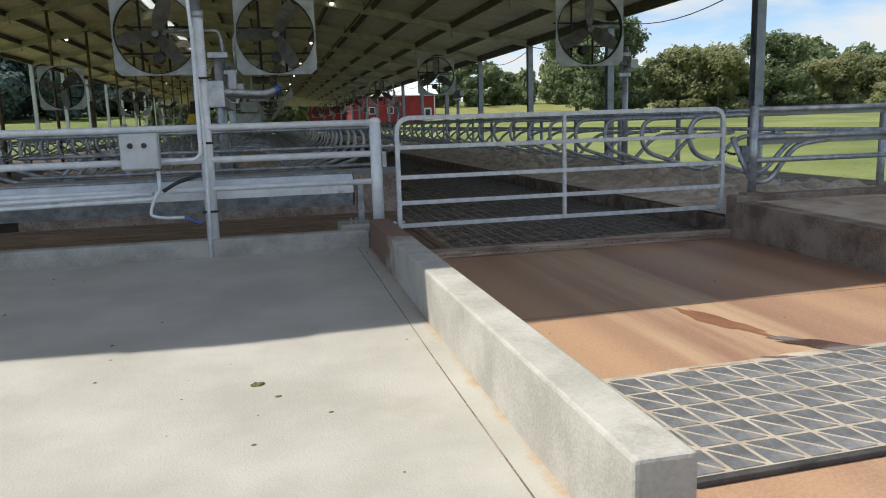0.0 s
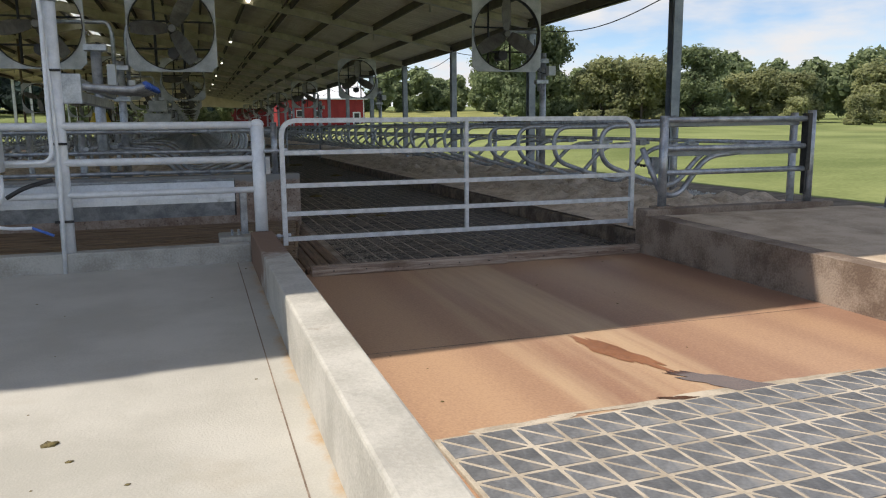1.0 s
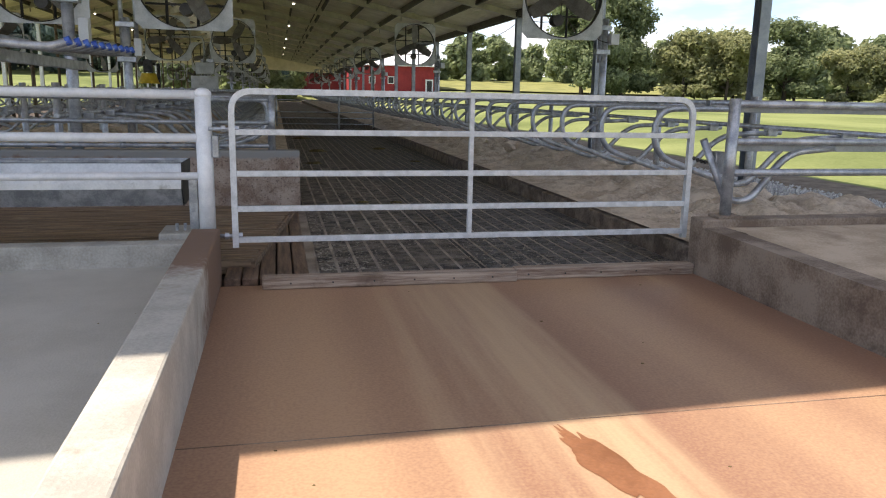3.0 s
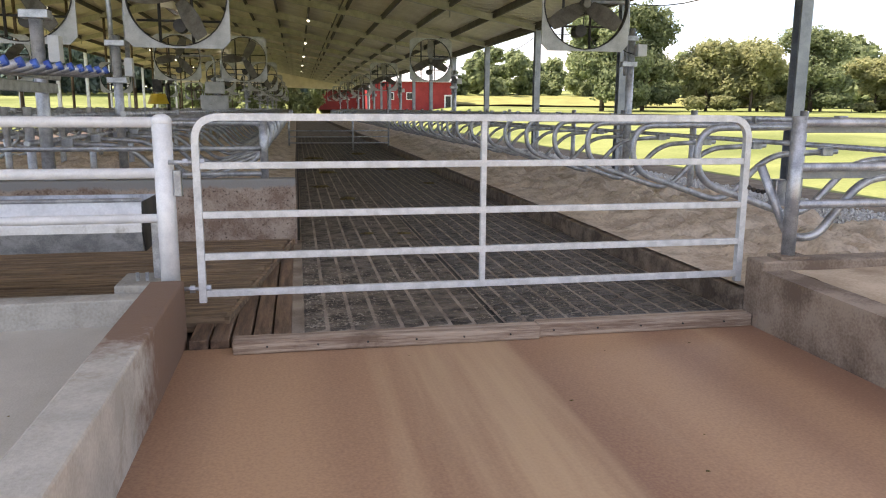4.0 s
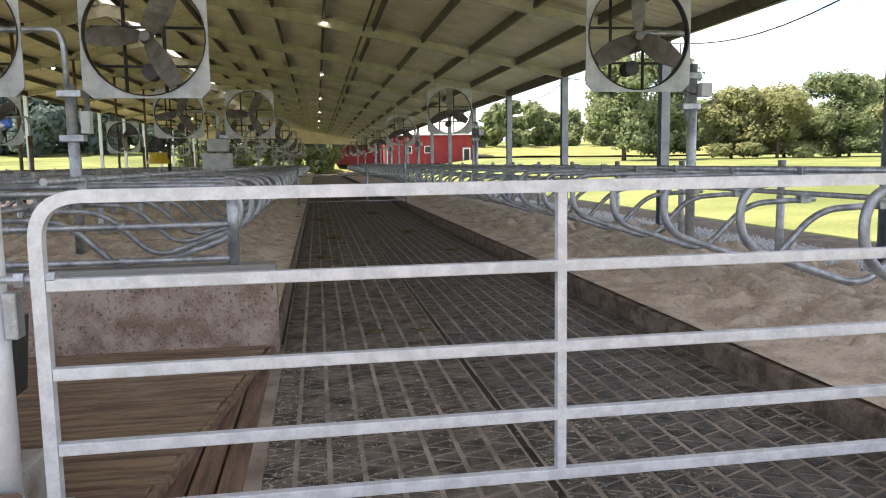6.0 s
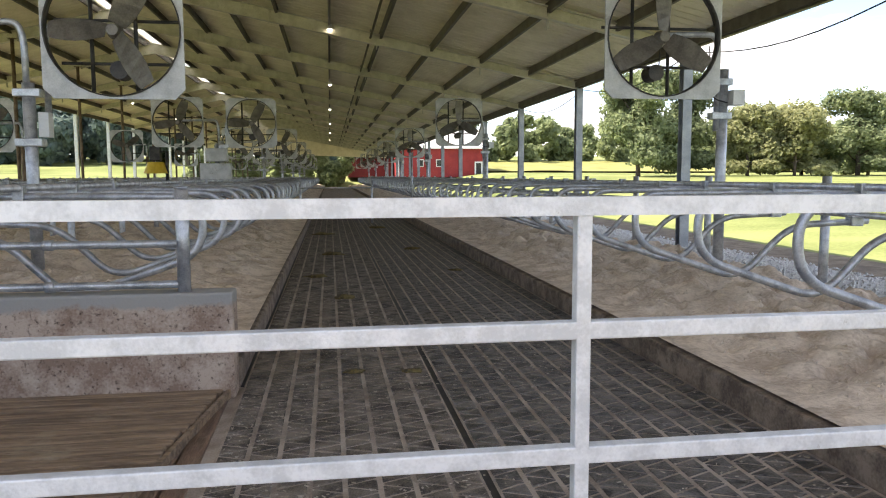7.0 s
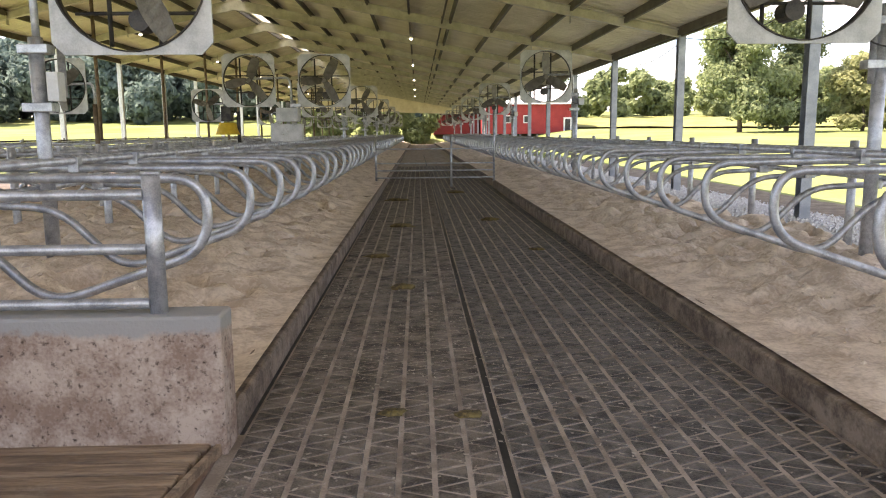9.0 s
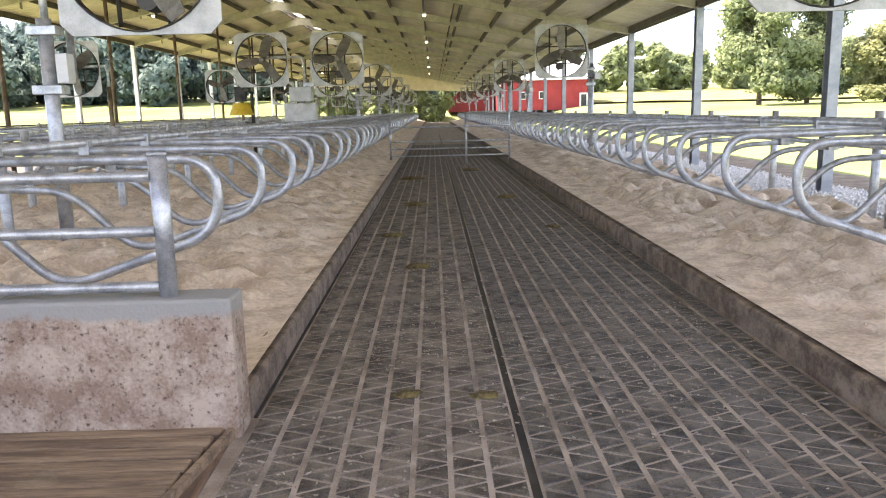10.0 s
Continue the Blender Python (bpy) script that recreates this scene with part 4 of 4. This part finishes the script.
patch("puddle", 3.00, 4.42, 0.36, 0.085, -0.0560, M_WET, "dark wet puddle on the clay-stained floor", "puddle", 2.0, -0.85)
patch("puddle", 2.62, 4.31, 0.12, 0.022, -0.0562, M_WET, "small dark wet puddle beside the lane mat", "puddle", 7.0, -0.3)
patch("puddle", 2.72, 5.08, 0.42, 0.07, -0.0570, M_DAMP, "damp red clay trickle leading to the puddle", "puddle", 5.0, -1.35)

patch("sand_spill", 4.05, 3.55, 0.55, 0.16, -0.026, M_SANDGR, "tan sand spilled over the lane mat", "sand", 9.0, 0.2)
patch("sand_spill", 1.75, 4.22, 0.36, 0.07, -0.0575, M_SANDGR, "thin sand film along the mat's edge", "sand", 12.0, 0.05)
patch("sand_spill", 2.9, 4.30, 0.8, 0.06, -0.0580, M_SANDGR, "thin sand film along the mat's edge", "sand", 14.0, 0.03)
tagged(part("soil_strip", hilly(11.0, 12.6, 6.0, 60, 6, 120, lambda x, y: ground_z(x, y) + 0.04 + 0.03 * noise.noise((x * 2, y * 2, 3))), M_MUD), "bare dark soil between gravel and grass", "soil", kind="structure")

# yellow brush far inside
br = holder("cow_brush", "yellow rotating cow brush hung on a dark bracket", "brush", "", (-2.5, 29.0, 0.1))
part("stand", tube([(0.3, 0, 0), (0.3, 0, 2.0), (0.0, 0, 2.0)], 0.05, 8), M_DARK, br)
part("motor", box(-0.14, 0.14, -0.14, 0.14, 1.75, 2.15, 0.02), M_DARK, br)
bm = bmesh.new()
bmesh.ops.create_cone(bm, cap_ends=True, segments=20, radius1=0.34, radius2=0.22, depth=0.32, matrix=pose(0, 0, 1.55))
part("bristles", bm, M_YELLOW, br)
cab = holder("control_cabinet", "grey steel control cabinet on a post between the stall rows", "cabinet", "", (-0.65, 27.6, 0.3))
part("case", box(-0.4, 0.4, -0.15, 0.15, 0.8, 1.45, 0.01), M_FAN, cab)
part("case", box(-0.25, 0.3, -0.15, 0.15, 1.5, 1.85, 0.01), M_FAN, cab)
part("post", tube([(0, 0.2, 0), (0, 0.2, 2)], 0.05, 8), M_GALV, cab)

# ---- red barn ----
house = holder("red_barn", "red board barn with a white metal roof on the far rise", "barn", "", (0, 108, 1.2))
part("wall", box(11.4, 23.6, 0, 14, 0, 3.9), M_RED, house)
part("roof", prism([(-0.5, 3.8), (7.0, 6.6), (14.5, 3.8), (14.5, 3.95), (7.0, 6.8), (-0.5, 3.95)], 11.0, 24.0, axis="x"), M_WHITE, house)
part("gable", prism([(0.1, 3.9), (7.0, 6.55), (13.9, 3.9)], 23.4, 23.6, axis="x"), M_RED, house)
part("gable", prism([(0.1, 3.9), (7.0, 6.55), (13.9, 3.9)], 11.4, 11.6, axis="x"), M_RED, house)
# lower wing, its shade put into the darker red
part("wall", box(4.9, 11.2, 6, 14, 0, 2.7), M_REDD, house)
part("roof", prism([(4.5, 2.7), (11.3, 2.7), (11.3, 3.1), (8, 3.4), (4.5, 2.8)], 5.6, 14.4), M_DARK, house)
for x in (14.0, 16.6):
    w = part("window", box(x, x + 0.9, -0.06, -0.01, 1.4, 2.4), M_WHITE, house)
    part("pane", box(x + 0.1, x + 0.8, -0.075, -0.065, 1.5, 2.3), M_DARK, w)
d = part("door", box(21.9, 23.0, -0.06, -0.01, 0, 2.1), M_WHITE, house)
part("pane", box(22.1, 22.8, -0.075, -0.065, 0.3, 1.9), M_DARK, d)
for x in (11.45, 23.4):
    part("corner_trim", box(x, x + 0.15, -0.04, -0.005, 0, 3.85), M_WHITE, house)
for k in range(24):
    part("batten", box(11.9 + 0.48 * k, 11.95 + 0.48 * k, -0.03, -0.002, 0, 3.84), M_RED, house)

# ---- trees ----
def crown_faces(verts, faces, blobs, count, leaf, rng):
    """Scatters leaf clumps through lumpy blobs (x, y, z, rx, rz)."""
    total = sum(b[3] * b[3] for b in blobs)
    for cx, cy, cz, rx, rz in blobs:
        for k in range(int(count * rx * rx / total)):
            d = Vector((rng.gauss(0, 1), rng.gauss(0, 1), rng.gauss(0, 1))).normalized()
            r = rng.random() ** 0.35
            r *= 0.8 + 0.45 * noise.noise((d.x * 2.3 + cx, d.y * 2.3 + cy, d.z * 2.3 + cz))
            p = Vector((cx + d.x * rx * r, cy + d.y * rx * r, cz + d.z * rz * r))
            n = (d + Vector((rng.uniform(-1, 1), rng.uniform(-1, 1), rng.uniform(-0.4, 1)))).normalized()
            u = n.orthogonal().normalized()
            w = n.cross(u)
            a = rng.uniform(0, 6.28)
            u, w = u * math.cos(a) + w * math.sin(a), w * math.cos(a) - u * math.sin(a)
            s = leaf * rng.uniform(0.5, 1.2)
            o = len(verts)
            verts += [p - u * s, p + w * s * 0.6, p + u * s, p - w * s * 0.55 + n * s * 0.3]
            faces.append((o, o + 1, o + 2, o + 3))


def leafy(name, blobs, count, leaf, mat, parent, seed):
    verts, faces = [], []
    crown_faces(verts, faces, blobs, count, leaf, random.Random(seed))
    me = bpy.data.meshes.new(name)
    me.from_pydata(verts, [], faces)
    me.materials.append(mat)
    ob = new(name, me)
    ob.parent = parent
    return ob


def tree(h, w, mat, seed, count=5200, label="broad green deciduous tree at the pasture's edge"):
    rng = random.Random(seed)
    t = holder("tree", label, "tree", "trees along the pasture")
    bm = tube([(0, 0, -0.8), (0.05, 0, h * 0.2), (0.1, 0.1, h * 0.45), (0, 0.1, h * 0.75)], h * 0.024, 8, None, h * 0.006)
    blobs = []
    for k in range(9):
        a, z = rng.uniform(0, 6.28), h * rng.uniform(0.22, 0.8)
        r = w * 0.5 * rng.uniform(0.35, 0.62) * (1.15 - 0.5 * z / h)
        tip = (math.cos(a) * r, math.sin(a) * r, z + h * 0.08)
        tube([(0.05, 0.05, z * 0.7), (tip[0] * 0.5, tip[1] * 0.5, z * 0.9), tip], h * 0.009, 6, bm, h * 0.003)
        s = w * rng.uniform(0.17, 0.30)
        blobs.append((*tip, s, s * rng.uniform(0.7, 1.0)))
    blobs.append((0, 0, h * 0.84, w * 0.22, h * 0.15))
    blobs.append((0, 0, h * 0.5, w * 0.30, h * 0.25))
    for k in range(4):
        a = rng.uniform(0, 6.28)
        blobs.append((math.cos(a) * w * 0.3, math.sin(a) * w * 0.3, h * rng.uniform(0.10, 0.2), w * 0.20, h * 0.11))
    part("trunk", bm, M_BARK, t)
    leafy("crown", blobs, count, 0.25 if h > 6 else 0.2, mat, t, seed)
    return t


kinds = [tree(11.5, 10.5, M_LEAF, 1, 17000), tree(12.5, 9.0, M_LEAF, 2, 16000), tree(8.5, 8.0, M_LEAFY, 3, 13000, "pale green small-leaved tree at the pasture's edge"), tree(8.0, 8.5, M_LEAFY, 4, 13000, "pale green small-leaved tree at the pasture's edge"), tree(5.0, 5.5, M_LEAFY, 5, 7000, "low pale shrubby tree at the pasture's edge"), tree(8.5, 7.5, M_LEAF, 6, 12000)]
spots = [(0, 33.5, 80, 1.0), (1, 39.5, 83, 0.95), (2, 45.5, 80, 1.02), (3, 49.5, 78, 1.0), (2, 53.0, 82, 1.05), (1, 58.2, 80, 1.0), (5, 62.5, 84, 0.95), (3, 66.5, 80, 0.95), (2, 71.5, 78, 0.95), (5, 76, 82, 1.0), (4, 69, 66, 0.8), (4, 74, 62, 1.0), (3, 82, 74, 1.1), (5, 88, 70, 1.0), (1, 90, 64, 0.75), (4, 64, 70, 0.8), (2, 96, 60, 1.0), (4, 92, 48, 1.1), (3, 102, 52, 1.1)]
used = set()
rng = random.Random(3)
for kind, x, y, s in spots:
    m = pose(x, y, ground_z(x, y) - 0.1, 0, 0, 57 * x)
    if kind in used:
        ob = copy_thing(kinds[kind], m)
    else:
        ob = kinds[kind]
        used.add(kind)
        ob.matrix_basis = m
    ob.scale = (s, s, s * rng.uniform(0.95, 1.06) * (0.80 if x > 55 else 0.88 if x > 43 else 1))


def woods(name, spots, count, leaf, mat, label, seed):
    blobs, rng = [], random.Random(seed)
    for x, y, h in spots:
        for k in range(4):
            s = h * rng.uniform(0.22, 0.34)
            blobs.append((x + rng.uniform(-0.4, 0.4) * h, y + rng.uniform(-0.3, 0.3) * h, ground_z(x, y) + h * (0.22 + 0.2 * k) * rng.uniform(0.85, 1.1), s, s * 0.85))
    return tagged(leafy(name, blobs, count, leaf, mat, None, seed), label, "woods", kind="stuff")


rng = random.Random(21)
woods("woods", [(8 + 2.5 * k + rng.uniform(-1, 1), 160 + rng.uniform(-9, 9) - 0.3 * k, rng.uniform(5.5, 9.0)) for k in range(54)], 80000, 0.62, M_LEAF, "dense green far woods beyond the crop", 31)
woods("woods", [(74 + 3.0 * k, 118 - 1.4 * k + rng.uniform(-5, 5), rng.uniform(8, 12)) for k in range(34)], 54000, 0.7, M_LEAF, "dense green far woods beyond the pasture", 32)
# the four far woods carry the haze in their leaf colour
woods("woods", [(-165 + 3.0 * k, 140 + rng.uniform(-9, 9) + 0.25 * k, rng.uniform(10, 16)) for k in range(62)], 130000, 0.72, M_LEAFD, "tall dark woods, tinted bluish for haze, beyond the far pasture", 33)
woods("woods", [(-138 + rng.uniform(-7, 7), 140 - 3.6 * k, rng.uniform(11, 16)) for k in range(34)], 76000, 0.78, M_LEAFD, "tall dark woods, tinted bluish for haze, beyond the far pasture", 34)
woods("woods", [(-172 + 2.6 * k, 156 + rng.uniform(-6, 6) + 0.25 * k, rng.uniform(13, 18)) for k in range(72)], 90000, 0.95, M_LEAFD, "tall dark woods, tinted bluish for haze, beyond the far pasture", 35)
woods("woods", [(-150 + rng.uniform(-5, 5), 150 - 3.0 * k, rng.uniform(13, 18)) for k in range(44)], 60000, 1.0, M_LEAFD, "tall dark woods, tinted bluish for haze, beyond the far pasture", 36)
woods("woods", [(-14 + 1.5 * k, 111.5 + rng.uniform(-1.5, 1.5), rng.uniform(4, 6.5)) for k in range(13)], 26000, 0.28, M_LEAF, "green trees beyond the barn's far end", 37)

# ---- mats ----
def lug_verts(up, w, base, h, gap=0.010, cut=0.012):
    """A right-angled triangle: half of a cell that one diagonal splits."""
    a, b = w / 2 - gap, base / 2 - gap
    low = [(-a, b - cut), (-a, -b), (a - cut, -b)] if up else [(a, -b + cut), (a, b), (-a + cut, b)]
    cx, cy = sum(p[0] for p in low) / 3, sum(p[1] for p in low) / 3
    return [(x, y, 0) for x, y in low] + [(cx + (x - cx) * 0.95, cy + (y - cy) * 0.95, h) for x, y in low]


LUG_FACES = [(3, 4, 5), (0, 1, 4, 3), (1, 2, 5, 4), (2, 0, 3, 5)]


def lug_places(x0, x1, y0, y1, width, length):
    """Centres of the half cells on a mat, with the cell's width and length."""
    n, m = round((x1 - x0) / width), round((y1 - y0) / length)
    w, d = (x1 - x0) / n, (y1 - y0) / m
    for i in range(n):
        for j in range(m):
            for up in (True, False):
                yield x0 + (i + 0.5) * w, y0 + (j + 0.5) * d, up, w, d


def zigzag_verts(up, w, base, h):
    """An isosceles triangle of a zigzag strip."""
    a, b = w / 2 - 0.0125, base / 2 - 0.020
    low = [(-a, b), (-a, -b), (a, 0)] if up else [(a, -b), (a, b), (-a, 0)]
    return [(x, y, 0) for x, y in low] + [(x * 0.93, y * 0.9, h) for x, y in low]


mats = holder("alley_mat", "dark grooved rubber alley mats with dirt in the grooves", "rubber mat", "", (0, 0, 0))
for x0, x1 in ((MAT_X0 + 0.01, SEAM_X - 0.02), (SEAM_X + 0.02, MAT_X1 - 0.03)):
    part("mat_base", box(x0, x1, 8.16, BARN_Y1, -0.04, -0.012), M_GROOVE, mats)
    verts, faces = [], []
    for x, y, up, w, d in lug_places(x0, x1, 8.17, 42.0, 0.155, 0.16):
        o = len(verts)
        verts += [(x + a, y + b + (0 if up else d / 2), -0.012 + c) for a, b, c in zigzag_verts(up, w, d, 0.005)]
        faces += [tuple(o + i for i in f) for f in LUG_FACES]
    me = bpy.data.meshes.new("lug_field")
    me.from_pydata(verts, [], faces)
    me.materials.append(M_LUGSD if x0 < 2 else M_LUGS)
    ob = new("lug_field", me)
    ob.parent = mats
    ob["kind"] = "stuff"
# black strips fill the gaps and stand in for their deep shade
part("seam", box(SEAM_X - 0.02, SEAM_X + 0.02, 8.16, 60, -0.03, -0.018), M_CABLE, mats, "black strip painting the shade in the gap between two mats")

part("seam", box(1.744, 1.768, 11.72, 60, -0.03, -0.016), M_CABLE, mats, "black strip painting the shade in the gap between mat and kerb")

# dry flecks of straw and sand trodden over the mats
rng = random.Random(77)
verts, faces = [], []
for k in range(15000):
    x, y = 1.80 + 2.9 * rng.random() ** 1.5, 8.3 + 22 * rng.random() ** 1.5
    if noise.noise((x * 1.3, y * 0.8, 4)) + rng.uniform(-0.35, 0.35) < 0.02:
        continue
    a, b, t, o = rng.uniform(0.002, 0.006), rng.uniform(0.004, 0.017), rng.uniform(0, 6.28), len(verts)
    c, d = math.cos(t), math.sin(t)
    for u, v, w in ((-a, -b, 0), (a, -b, 0.002), (a * 0.6, b, 0.004), (-a, b * 0.7, 0)):
        verts.append((x + u * c - v * d, y + u * d + v * c, -0.0055 + w))
    faces.append((o, o + 1, o + 2, o + 3))
me = bpy.data.meshes.new("flecks")
me.from_pydata(verts, [], faces)
me.materials.append(M_FLECK)
tagged(new("flecks", me), "dry pale flecks of straw and sand on the mats", "litter", kind="stuff")

lane = holder("lane_mat", "grey rubber lane mat with sandy grooves lying on the clay-stained floor", "rubber mat", "", (1.36, 3.14, -0.06))
lane.rotation_euler = (0, 0, radians(2.2))
part("mat_base", box(0, 3.35, 0, 1.06, 0, 0.02, 0.004), M_SANDGR, lane)
part("edge", box(0, 3.35, -0.035, 0.005, 0, 0.026, 0.006), M_RUBBER, lane)
shared = {}
for x, y, up, w, d in lug_places(0.01, 3.34, 0.01, 1.05, 0.178, 0.207):
    if up not in shared:
        me = bpy.data.meshes.new("lug")
        me.from_pydata(lug_verts(up, w, d, 0.004, 0.009, 0.014), [], LUG_FACES)
        me.materials.append(M_LUG2)
        shared[up] = me
    ob = new("lug", shared[up])
    ob.parent = lane
    ob.location = (x, y, 0.019)
